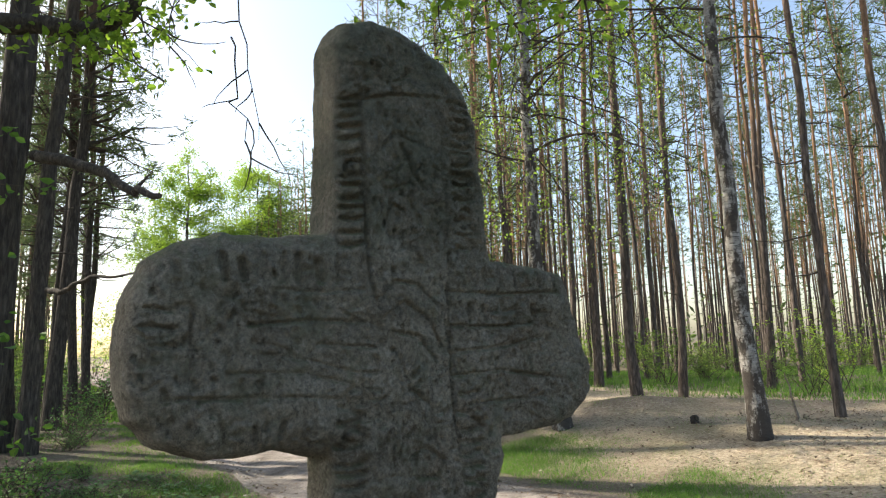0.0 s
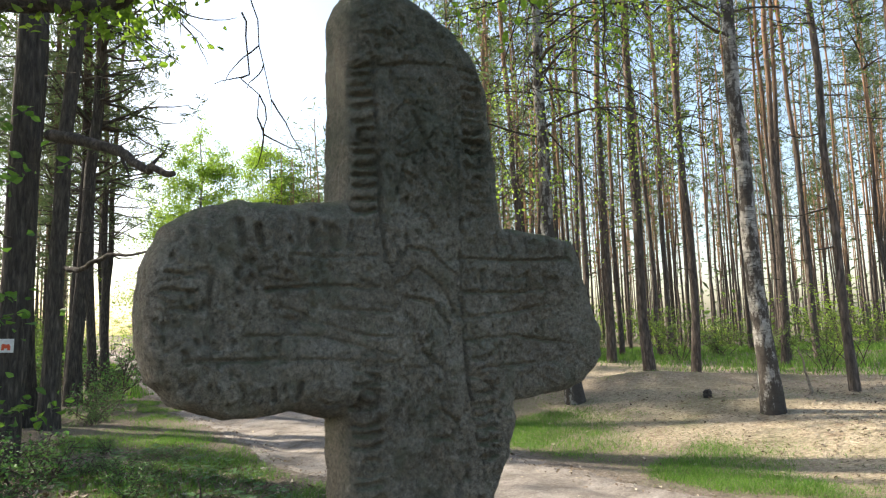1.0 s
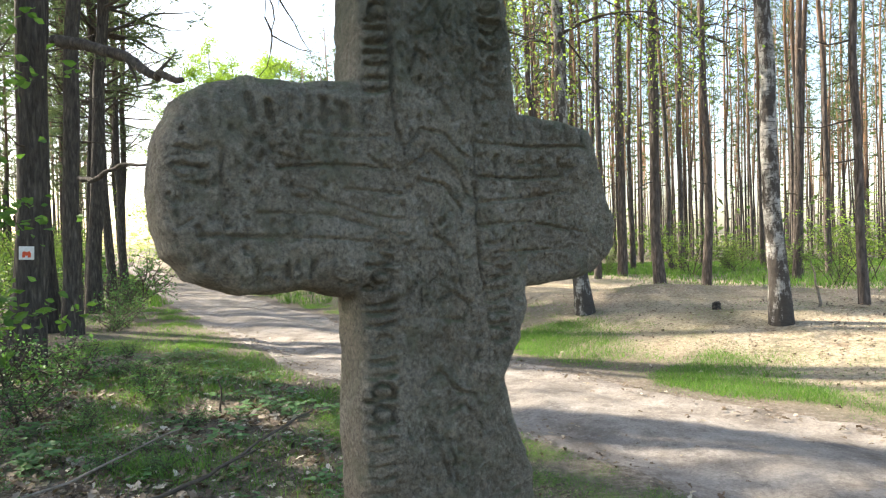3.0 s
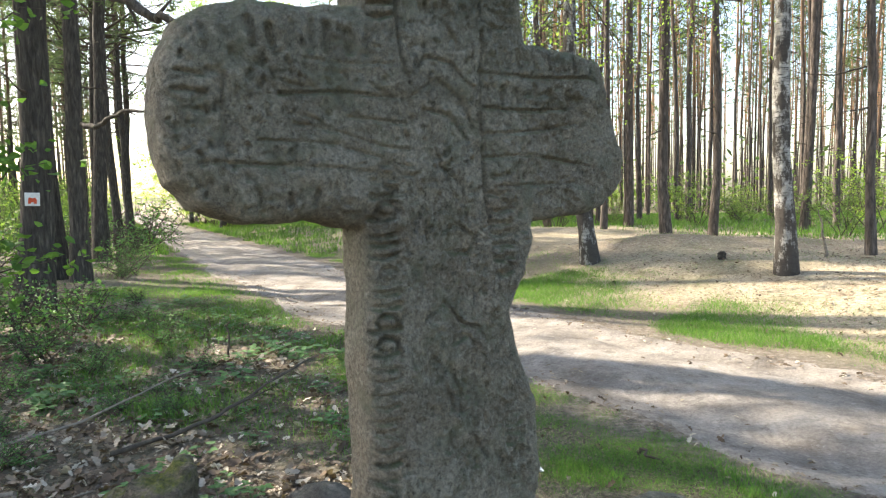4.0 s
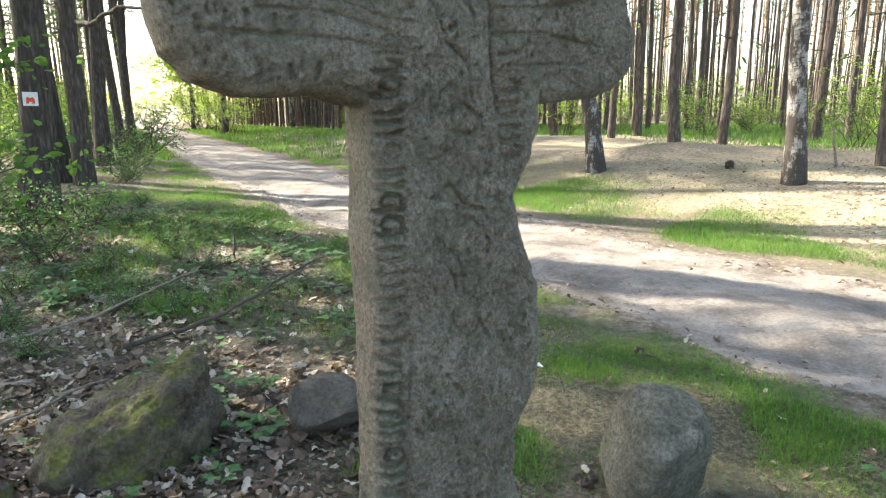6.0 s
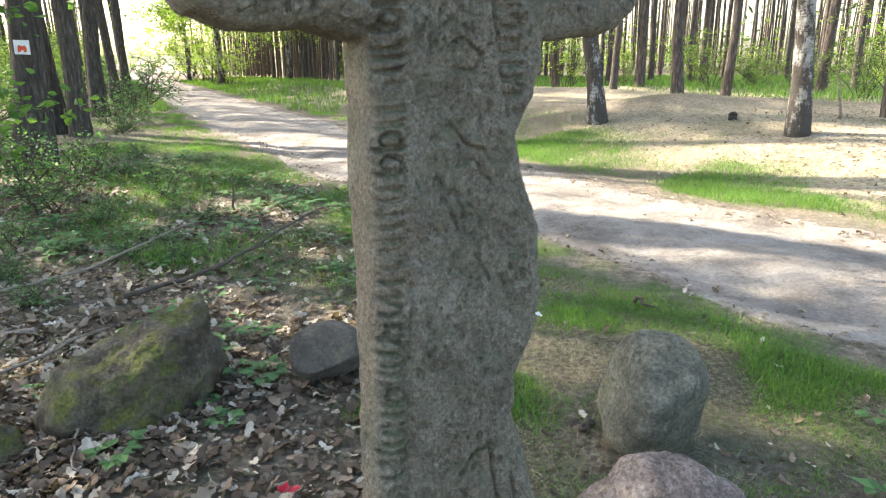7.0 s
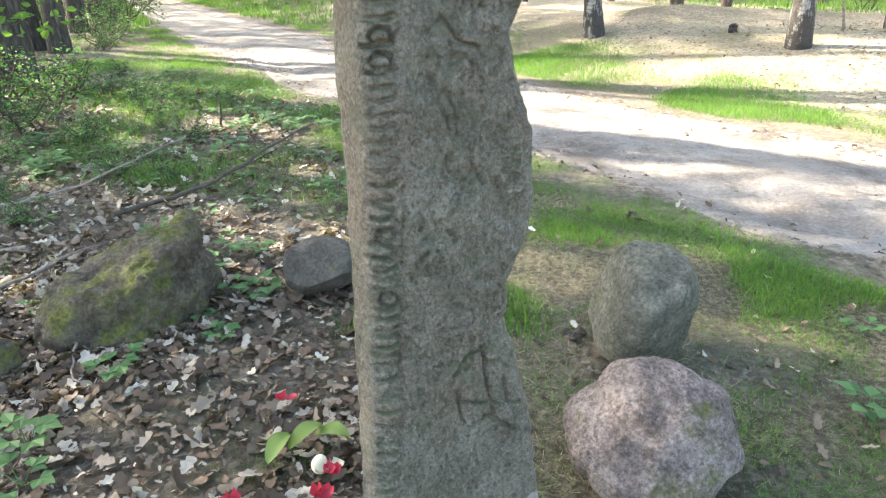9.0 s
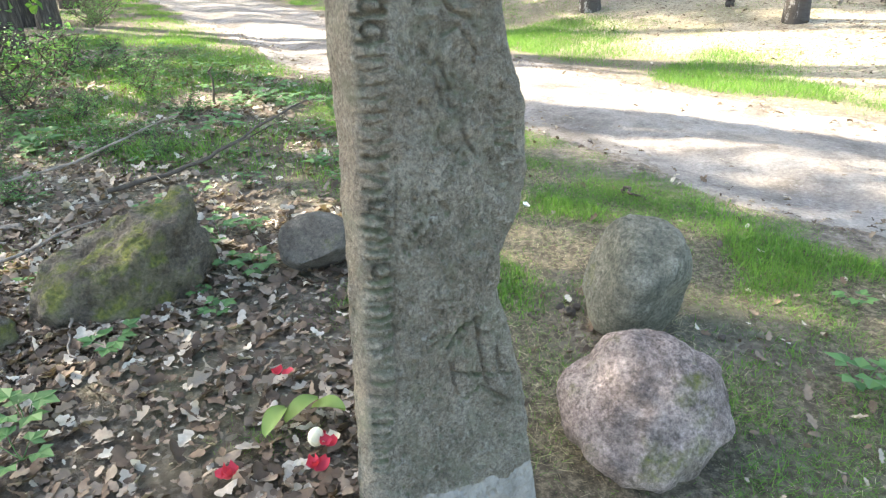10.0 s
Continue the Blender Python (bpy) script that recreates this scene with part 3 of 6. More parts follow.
def carved_relief(U, Z):
    h = np.zeros_like(U)
    r = random.Random(4)

    def column(z0, z1, side, wide, step, depth=0.011):
        """A column of worn letters, each a few strokes; side and wide give its edge and breadth at a height."""
        z = z0
        while z < z1:
            a, w = side(z) + r.uniform(-0.002, 0.003), wide(z)
            b = a + w * r.uniform(0.85, 1.05)
            t = step * r.uniform(0.72, 1.0)
            deep, fat = depth * r.uniform(0.65, 1.1), r.uniform(0.0034, 0.0050)
            low, high = [(a, z), ((a + b) / 2, z - 0.003), (b, z + 0.003)], [(a, z + t * 0.6), ((a + b) / 2, z + t * 0.58), (b, z + t * 0.63)]
            k = r.random()
            carve(h, U, Z, low, fat, deep)
            if k < 0.30:          # two bars closed on the inner side
                carve(h, U, Z, high, fat, deep)
                carve(h, U, Z, [low[2], (b + 0.003, z + t * 0.3), high[2]], fat, deep)
            elif k < 0.52:        # two bars closed on the outer side
                carve(h, U, Z, high, fat, deep)
                carve(h, U, Z, [low[0], (a - 0.003, z + t * 0.3), high[0]], fat, deep)
            elif k < 0.70:        # a ring
                c, q = a + w * 0.62, w * 0.34
                carve(h, U, Z, [(c + q * math.cos(v), z + t * 0.4 + t * 0.34 * math.sin(v)) for v in np.linspace(0, 6.28, 11)], fat, deep)
            elif k < 0.86:        # a hook
                carve(h, U, Z, [low[2], (b + 0.002, z + t * 0.35), (b - w * 0.35, z + t * 0.62)], fat, deep)
            z += step * r.uniform(0.85, 1.12) * (1 if k < 0.7 else 0.72)

    column(1.625, 1.90, lambda z: -0.110, lambda z: 0.040, 0.040, 0.016)
    column(1.63, 1.91, lambda z: 0.122, lambda z: 0.040, 0.038, 0.016)
    column(0.30, 1.37, lambda z: -0.130 - 0.046 * (1.24 - z), lambda z: 0.033 + 0.013 * min(1, (z - 0.3) / 0.4), 0.038, 0.017)
    column(0.80, 0.97, lambda z: 0.112, lambda z: 0.034, 0.036, 0.009)
    column(1.20, 1.38, lambda z: 0.105, lambda z: 0.038, 0.040, 0.011)

    def row(u0, u1, z, step, tall):
        u = u0
        while u < u1:
            carve(h, U, Z, [(u, z), (u + r.uniform(-0.006, 0.006), z + tall * r.uniform(0.7, 1.1))], r.uniform(0.0042, 0.0065), r.uniform(0.008, 0.014))
            if r.random() < 0.35:
                carve(h, U, Z, [(u, z + tall * 0.4), (u + step * 0.6, z + tall * r.uniform(0.3, 0.7))], 0.0042, 0.008)
            u += step * r.uniform(0.7, 1.2)

    row(-0.30, -0.08, 1.562, 0.034, 0.034)
    row(0.105, 0.35, 1.566, 0.031, 0.032)
    row(0.10, 0.30, 1.50, 0.045, 0.03)
    row(-0.30, -0.20, 1.33, 0.04, 0.02)
    # ruled lines of the arms
    for line in ([(-0.225, 1.546), (-0.15, 1.543), (-0.077, 1.55)], [(-0.265, 1.493), (-0.17, 1.499), (-0.077, 1.496)],
                 [(-0.245, 1.45), (-0.165, 1.436), (-0.10, 1.417), (-0.058, 1.415)], [(-0.30, 1.424), (-0.18, 1.42), (-0.055, 1.386)],
                 [(-0.365, 1.392), (-0.2, 1.385), (-0.048, 1.371)], [(-0.16, 1.462), (-0.06, 1.455)],
                 [(0.09, 1.55), (0.22, 1.548), (0.355, 1.556)], [(0.09, 1.49), (0.2, 1.487), (0.29, 1.495)],
                 [(0.088, 1.442), (0.2, 1.45), (0.3, 1.466)], [(0.098, 1.402), (0.2, 1.408), (0.34, 1.388)],
                 [(0.12, 1.352), (0.30, 1.356)], [(-0.345, 1.516), (-0.348, 1.47), (-0.344, 1.443)],
                 [(-0.405, 1.517), (-0.37, 1.512)], [(-0.41, 1.492), (-0.368, 1.488)], [(-0.40, 1.466), (-0.37, 1.463)]):
        carve(h, U, Z, line, r.uniform(0.0024, 0.0034), r.uniform(0.007, 0.011))
    # upright lines beside the columns, the band of the head
    for line, dp in (([(-0.065, 1.90), (-0.068, 1.75), (-0.066, 1.57), (-0.05, 1.52)], 0.009), ([(0.099, 1.62), (0.094, 1.5), (0.091, 1.37), (0.1, 1.27)], 0.009),
                     ([(-0.063, 1.885), (0.0, 1.905), (0.1, 1.918)], 0.008), ([(0.085, 1.915), (0.1, 1.88), (0.098, 1.64)], 0.005),
                     ([(-0.076, 1.06), (-0.084, 0.95), (-0.091, 0.858)], 0.003), ([(-0.091, 0.858), (-0.11, 0.62), (-0.129, 0.386)], 0.006)):
        carve(h, U, Z, line, 0.0036, dp * 1.4)
    # worn figure of the head
    for line in ([(-0.031, 1.744), (0.0, 1.765), (0.027, 1.795)], [(-0.02, 1.725), (0.02, 1.74), (0.05, 1.778)], [(0.01, 1.81), (0.03, 1.77), (0.055, 1.734)],
                 [(-0.03, 1.80), (-0.005, 1.83), (0.04, 1.82)], [(-0.033, 1.66), (-0.02, 1.70), (0.01, 1.69)], [(0.02, 1.63), (0.045, 1.593)]):
        carve(h, U, Z, line, 0.0034, 0.010)
    # scrolls of the crossing and the upper shaft
    for line in ([(-0.05, 1.53), (-0.02, 1.565), (0.03, 1.56), (0.07, 1.52)], [(-0.045, 1.50), (0.0, 1.53), (0.05, 1.50), (0.075, 1.455)],
                 [(-0.02, 1.48), (0.03, 1.47), (0.06, 1.43)], [(0.0, 1.39), (0.04, 1.36), (0.05, 1.30)],
                 [(-0.001, 1.277), (0.03, 1.29), (0.067, 1.266), (0.05, 1.24), (0.01, 1.245)], [(-0.036, 1.139), (0.0, 1.16), (0.03, 1.12), (0.066, 1.11)]):
        carve(h, U, Z, line, 0.0034, 0.010)
    for line in ([(0.008, 1.087), (0.04, 1.10), (0.078, 1.048)], [(-0.026, 1.071), (-0.01, 1.02), (0.006, 0.977)], [(-0.03, 1.03), (0.0, 1.05), (0.02, 1.0)],
                 [(0.03, 1.2), (0.06, 1.17), (0.05, 1.13)], [(0.04, 0.93), (0.07, 0.88)], [(0.053, 0.797), (0.09, 0.80), (0.09, 0.766)]):
        carve(h, U, Z, line, 0.0032, 0.008)
    # figure near the foot
    for line in ([(-0.008, 0.52), (0.02, 0.55), (0.057, 0.557)], [(0.06, 0.56), (0.072, 0.473), (0.086, 0.39)], [(0.003, 0.455), (0.05, 0.435), (0.145, 0.404)],
                 [(0.016, 0.384), (0.07, 0.40), (0.131, 0.345)], [(0.0, 0.48), (0.012, 0.40)], [(0.11, 0.48), (0.12, 0.42)]):
        carve(h, U, Z, line, 0.0038, 0.013)
    # pits and chance scratches of the weathered face
    for _ in range(4200):
        u, z = r.uniform(-0.42, 0.43), r.uniform(0.1, 2.0)
        carve(h, U, Z, [(u, z), (u + r.uniform(-0.004, 0.004), z + r.uniform(-0.010, 0.010))], r.uniform(0.0020, 0.0046), r.uniform(0.003, 0.0085))
    for _ in range(700):
        u, z, a = r.uniform(-0.42, 0.43), r.uniform(0.2, 2.0), r.uniform(0, 6.28)
        L = r.uniform(0.012, 0.055)
        v = (u + L * math.cos(a), z + L * math.sin(a))
        carve(h, U, Z, [(u, z), ((u + v[0]) / 2 + r.uniform(-0.008, 0.008), (z + v[1]) / 2 + r.uniform(-0.008, 0.008)), v], r.uniform(0.0020, 0.0032), r.uniform(0.002, 0.006))
    worn = 0.55 + 0.45 * ripple(U * 40, Z * 40, 0.5, 41)
    return h * np.clip(worn + 0.45, 0.65, 1.2)


def build_cross():
    step = CROSS_STEP
    us, zs = np.arange(CROSS_U0, 0.48, step), np.arange(CROSS_Z0, 2.08, step)
    U, Z = np.meshgrid(us, zs)
    D = cross_distance(U, Z)
    gz_, gu_ = np.gradient(D, step)
    inside = D > 0
    cell = inside[:-1, :-1] & inside[1:, :-1] & inside[:-1, 1:] & inside[1:, 1:]
    used = np.zeros_like(inside)
    for a, b in ((0, 0), (1, 0), (0, 1), (1, 1)):
        used[a:a + cell.shape[0], b:b + cell.shape[1]] |= cell
    # vertices on the rim move out to the outline
    full = np.zeros_like(inside)
    full[1:-1, 1:-1] = cell[:-1, :-1] & cell[1:, :-1] & cell[:-1, 1:] & cell[1:, 1:]
    rim = used & ~full
    gl = np.hypot(gu_, gz_) + 1e-6
    U2, Z2 = U - np.where(rim, D * gu_ / gl, 0), Z - np.where(rim, D * gz_ / gl, 0)
    D2 = np.where(rim, 0, np.clip(D, 0, None))
    thick = 0.078 + 0.047 * soft(0.3, 1.25, Z2)
    rounded = lambda q: q - np.sqrt(np.clip(q ** 2 - np.clip(q - D2, 0, q) ** 2, 0, None))
    swell, swell_back = rounded(0.034 + 0.016 * soft(0.02, -0.10, U2)), rounded(0.024)
    lean = 0.055 * (Z2 - 1.35)
    worn = 0.005 * ripple(U2 * 30, Z2 * 30, 0.6, 35) + 0.0034 * ripple(U2 * 30, Z2 * 30, 2.2, 36) + 0.0022 * ripple(U2 * 30, Z2 * 30, 5.0, 37) + 0.0014 * ripple(U2 * 30, Z2 * 30, 9.0, 38)
    rng = np.random.default_rng(8)
    grain = rng.standard_normal(U.shape)
    grain = (grain + np.roll(grain, 1, 0) + np.roll(grain, 1, 1) + np.roll(grain, -1, 0)) / 4
    fade = np.clip(D2 / 0.02, 0, 1)
    front = lean + swell + worn + fade * (carved_relief(U2, Z2) * soft(0, 0.02, D2) + 0.0013 * grain)
    back = lean + thick - swell_back + 0.006 * ripple(U2 * 30, Z2 * 30, 0.5, 39) + 0.002 * ripple(U2 * 30, Z2 * 30, 2.5, 40)
    num = -np.ones(U.shape, int)
    num[used] = np.arange(used.sum())
    n = int(used.sum())

    def place(depth):
        return FACE_O + U2[used][:, None] * FACE_U - depth[used][:, None] * FACE_N + np.stack([0 * Z2[used], 0 * Z2[used], Z2[used]], 1)

    i, j = np.nonzero(cell)
    q = np.stack([num[i, j], num[i, j + 1], num[i + 1, j + 1], num[i + 1, j]], 1)
    # rim edges: sides of used cells with no used cell beyond them
    pad = np.pad(cell, 1)
    edges = []
    for di, dj, p0, p1 in ((-1, 0, (0, 0), (0, 1)), (0, 1, (0, 1), (1, 1)), (1, 0, (1, 1), (1, 0)), (0, -1, (1, 0), (0, 0))):
        m = cell & ~pad[1 + di:1 + di + cell.shape[0], 1 + dj:1 + dj + cell.shape[1]]
        a, b = np.nonzero(m)
        edges.append(np.stack([num[a + p0[0], b + p0[1]], num[a + p1[0], b + p1[1]]], 1))
    e = np.vstack(edges)
    geo = Geo()
    steps = 6
    geo.add(place(front), q)
    fv, bv = place(front), place(back)
    side_ids = np.unique(e)
    look_up = -np.ones(n, int)
    look_up[side_ids] = np.arange(len(side_ids))
    rings = [np.arange(n)[side_ids]]
    for k in range(1, steps):
        f = k / steps
        v = fv[side_ids] * (1 - f) + bv[side_ids] * f
        w = 0.004 * ripple(v[:, 2] * 20, f * 9 + v[:, 0] * 20, 1.1, 44)
        v = v + FACE_U * w[:, None]
        rings.append(geo.n + np.arange(len(side_ids)))
        geo.add(v, np.zeros((0, 4), int))
    off = geo.n
    geo.add(bv, q[:, ::-1])
    rings.append(off + side_ids)
    for ra, rb in zip(rings[:-1], rings[1:]):
        a, b = look_up[e[:, 0]], look_up[e[:, 1]]
        geo.f.append(np.stack([ra[b], ra[a], rb[a], rb[b]], 1))
    stone = tagged(piece("stone_cross", geo, M_CROSS), "weathered grey granite cross with worn carved marks, set in the ground", "stone cross")
    # a skin of mortar smeared over the foot
    edge = 0.21 + 0.03 * ripple(U2 * 20, U2 * 0, 0.7, 45) + 0.012 * ripple(U2 * 90, Z2 * 60, 0.9, 46) - 0.9 * (U2 - 0.02) ** 2 - 0.2 * np.clip(U2 - 0.06, 0, 1)
    skin = front + 0.0035 - 0.0075 * soft(-0.01, 0.05, edge - Z2) + 0.002 * ripple(U2 * 70, Z2 * 70, 1.0, 47)
    keep = cell & (Z2[:-1, :-1] < edge[:-1, :-1] + 0.012) & (D2[:-1, :-1] > 0.004)
    i, j = np.nonzero(keep)
    g = Geo()
    g.add(place(skin), np.stack([num[i, j], num[i, j + 1], num[i + 1, j + 1], num[i + 1, j]], 1))
    me = g.mesh("mortar_footing", M_MORTAR)
    bm = bmesh.new()
    bm.from_mesh(me)
    bmesh.ops.delete(bm, geom=[v for v in bm.verts if not v.link_faces], context="VERTS")
    bm.to_mesh(me)
    bm.free()
    piece("mortar_footing", me, None, stone, "pale grey mortar smeared over the foot")


build_cross()


# ---- boulders ----
def boulder(name, at, size, turn, seed, material, label, rough=0.12, blunt=2.6, facets=0, detail=5, wedge=0.0, cut=(0.62, 0.85)):
    r = random.Random(seed)
    bm = bmesh.new()
    bmesh.ops.create_icosphere(bm, subdivisions=detail, radius=1)
    cuts = [(Vector((r.uniform(-1, 1), r.uniform(-1, 1), r.uniform(-0.3, 1))).normalized(), r.uniform(*cut)) for _ in range(facets)]
    shift = Vector((seed * 3.1, seed * 1.7, seed * 0.9))
    for v in bm.verts:
        d = v.co.normalized()
        p = (abs(d.x) ** blunt + abs(d.y) ** blunt + abs(d.z) ** blunt) ** (-1 / blunt)
        q = d * p
        for n, c in cuts:
            o = q.dot(n) - c
            if o > 0:
                q -= n * o * 0.85
        q *= 1 + rough * noise.noise(d * 1.3 + shift) + rough * 0.45 * noise.noise(d * 3.4 + shift) + rough * 0.16 * noise.noise(d * 9 + shift) + rough * 0.06 * noise.noise(d * 25 + shift)
        q.z *= 1 - wedge + wedge * q.x
        v.co = Vector((q.x * size[0], q.y * size[1], q.z * size[2]))
    for f in bm.faces:
        f.smooth = True
    me = bpy.data.meshes.new(name)
    bm.to_mesh(me)
    bm.free()
    me.materials.append(material)
    ob = new(name, me)
    ob.matrix_basis = pose(*at, *turn)
    return tagged(ob, label, "boulder")


boulder("boulder", (0.65, 1.87, 0.195), (0.158, 0.155, 0.215), (0, 8, 20), 3, M_ROUND, "round grey-green boulder half sunk in the turf", 0.10, 2.3, 3)
boulder("boulder", (-0.50, 2.42, 0.095), (0.15, 0.13, 0.12), (0, 0, 15), 7, M_DARKROCK, "small dark boulder behind the cross", 0.10, 2.4, 2)


def hull_rock(name, corners, at, material, label, category, relief=(0.040, 0.026, 0.011), rounds=(2, 3)):
    """A blocky rock: a hull, broken finer and worn."""
    bm = bmesh.new()
    for p in corners:
        bm.verts.new(p)
    bmesh.ops.convex_hull(bm, input=bm.verts[:])
    bmesh.ops.triangulate(bm, faces=bm.faces[:])
    for k in range(5):
        bmesh.ops.subdivide_edges(bm, edges=[e for e in bm.edges if e.calc_length() > 0.02], cuts=1, use_grid_fill=True)
        bmesh.ops.triangulate(bm, faces=bm.faces[:])
        if k in rounds:
            bmesh.ops.smooth_vert(bm, verts=bm.verts[:], factor=0.5, use_axis_x=True, use_axis_y=True, use_axis_z=True)
    bm.normal_update()
    for v in bm.verts:
        c = v.co
        v.co = c + v.normal * (relief[0] * noise.noise(c * 7) + relief[1] * noise.noise(c * 17) + relief[2] * noise.noise(c * 41))
    for f in bm.faces:
        f.smooth = True
    me = bpy.data.meshes.new(name)
    bm.to_mesh(me)
    bm.free()
    me.materials.append(material)
    ob = new(name, me)
    ob.matrix_basis = at
    return tagged(ob, label, category)


hull_rock("mossy_rock", ((-0.32, -0.10, -0.05), (-0.14, -0.20, -0.05), (0.14, -0.15, -0.05), (0.26, 0.10, -0.05), (0.25, 0.38, -0.05), (-0.30, 0.20, -0.05), (-0.16, -0.18, 0.10),
                         (0.10, -0.12, 0.175), (0.23, 0.06, 0.27), (0.26, 0.17, 0.365), (0.18, 0.32, 0.34), (-0.25, 0.13, 0.16), (-0.30, -0.07, 0.09)),
          pose(-1.2, 2.12, 0.0), M_SLAB, "long angular rock with green moss in dry leaves", "rock", (0.026, 0.024, 0.013), (3, 4))
hull_rock("boulder", ((-0.09, -0.12, -0.02), (0.05, -0.15, -0.02), (0.15, -0.05, -0.02), (0.18, 0.10, -0.02), (0.0, 0.19, -0.02), (-0.16, 0.08, -0.02), (-0.235, -0.02, 0.12), (-0.20, 0.08, 0.18), (-0.06, -0.18, 0.07),
                      (0.08, -0.175, 0.05), (0.235, -0.02, 0.09), (0.225, 0.12, 0.15), (-0.09, 0.05, 0.31), (0.06, 0.05, 0.32), (0.16, 0.08, 0.25), (-0.13, 0.10, 0.27), (0.02, 0.17, 0.27)),
          pose(0.515, 1.29, 0.0, 0, 0, -20), M_PINK, "pinkish granite boulder with moss, lying beside the cross", "boulder", (0.022, 0.014, 0.007), (1, 2, 3))
boulder("stone", (-1.56, 1.78, 0.03), (0.15, 0.12, 0.09), (0, 5, 40), 13, M_SLAB, "small mossy stone among dry leaves", 0.14, 2.6, 3, 4)


# ---- trees ----
def wander(rng, start, direction, length, n, bend=0.12, lift=0.0):
    p, d = [np.array(start, float)], np.array(direction, float)
    d /= np.linalg.norm(d)
    for _ in range(n):
        d = d + rng.standard_normal(3) * bend + np.array([0, 0, lift])
        d /= np.linalg.norm(d)
        p.append(p[-1] + d * length / n)
    return np.array(p)


def pine_meshes(seed, h, r, crown_from, crown_w, needles, lean=(0.0, 0.0), m=12, fine=1.0, far=False):
    """Trunk, dead stubs and limbs, needles; far: the same with fewer sides and longer tufts."""
    rng = np.random.default_rng(seed)
    trunk, limbs, green = Geo(), Geo(), Geo()
    n = 16
    zz = np.linspace(-0.25, h, n)
    ax = np.cumsum(rng.standard_normal(n)) * 0.035 + lean[0] * zz
    ay = np.cumsum(rng.standard_normal(n)) * 0.035 + (lean[1] + 0.02) * zz
    ax -= ax[1]
    ay -= ay[1]
    rad = r * (1 - 0.8 * (np.clip(zz, 0, h) / h) ** 1.2) + r * 0.45 * np.exp(-np.clip(zz, 0, 9) / 0.22)
    trunk.tube(np.stack([ax, ay, zz], 1), rad, 7 if far else 10, wobble=0.03, rng=rng)
    pos = lambda z: np.array([np.interp(z, zz, ax), np.interp(z, zz, ay), z])
    cut, sides = (2, 3) if far else (1, 4)

    def spoke(path, r0, r1):
        p = path[::cut]
        limbs.tube(p, np.linspace(r0, r1, len(p)), sides, cap=not far)

    for z in np.arange(2.0, crown_from * h, 0.55):          # dead stubs under the crown
        if rng.random() < 0.55:
            a = rng.uniform(0, 6.28)
            L = rng.uniform(0.2, 1.3)
            spoke(wander(rng, pos(z), (math.cos(a), math.sin(a), rng.uniform(-0.3, 0.2)), L, 4, 0.2), 0.016, 0.005)
    z = crown_from * h
    tips = []
    while z < h - 0.2:
        f = (z - crown_from * h) / (h - crown_from * h)
        for _ in range(2 if far else rng.integers(3, 5)):
            a = rng.uniform(0, 6.28)
            L = crown_w * (1.05 - 0.75 * f) * rng.uniform(0.55, 1.1)
            path = wander(rng, pos(z), (math.cos(a), math.sin(a), rng.uniform(-0.1, 0.5)), L, 6, 0.16, 0.03)
            spoke(path, 0.035 * (1.2 - f), 0.008)
            for k in range(2, 7):
                for _ in range(3):
                    tips.append(path[k] + rng.standard_normal(3) * np.array([0.28, 0.28, 0.14]) * (0.5 + 0.5 * L / crown_w))
        z += 0.55 * rng.uniform(0.8, 1.2)
    tips = np.array(tips)
    tips = tips[rng.random(len(tips)) < min(1, needles / len(tips))]
    c = np.repeat(tips, m, 0)
    a = directions(rng, len(c), 0.8)
    s = np.cross(a, directions(rng, len(c)))
    s /= np.linalg.norm(s, axis=1)[:, None]
    L = rng.uniform(0.14, 0.30, len(c)) * fine
    green.add(*kites(c + directions(rng, len(c)) * 0.10, a, s, L, L * 0.14 + 0.008 * fine))
    return trunk, limbs, green


def make_pine(name, at, seed, h, r, crown_from, crown_w, needles, bark, label, lean=(0.0, 0.0), group="pines of the wood", far=False):
    t = thing(name, at, label, "tree", group)
    trunk, limbs, green = pine_meshes(seed, h, r, crown_from, crown_w, needles, lean, *((16, 0.9) if bark is M_DARKBARK else (7, 1.35) if far else (12, 1.0)), far)
    piece("trunk", trunk, bark, t)
    tagged(piece("branchwork", limbs, M_TWIG, t), kind="stuff")
    piece("crown", green, M_NEEDLE, t, "dark green pine needles", smooth=False)
    return t


def ground_at(x, y):
    return float(lay([x], [y])[0])


PINE_LABEL = "tall slender pine with reddish bark and high crown"
KINDS = [make_pine("pine_tree", (x, y, ground_at(x, y)), sd, h, r, cf, cw, nd, M_PINE, PINE_LABEL, ln)
         for (x, y, sd, h, r, cf, cw, nd, ln) in (
             (3.95, 12.1, 101, 19.0, 0.090, 0.58, 1.9, 250, (-0.004, 0.0)),
             (5.3, 13.0, 102, 20.5, 0.076, 0.62, 2.1, 270, (0.004, 0.01)),
             (5.75, 9.0, 103, 18.0, 0.060, 0.55, 1.7, 230, (0.008, 0.02)),
             (4.4, 15.9, 104, 21.0, 0.092, 0.6, 2.2, 280, (0.01, -0.01)),
             (3.6, 15.0, 105, 17.0, 0.068, 0.6, 1.5, 210, (-0.01, 0.01)),
             (9.2, 12.2, 106, 19.5, 0.085, 0.64, 1.8, 240, (0.02, 0.01)))]
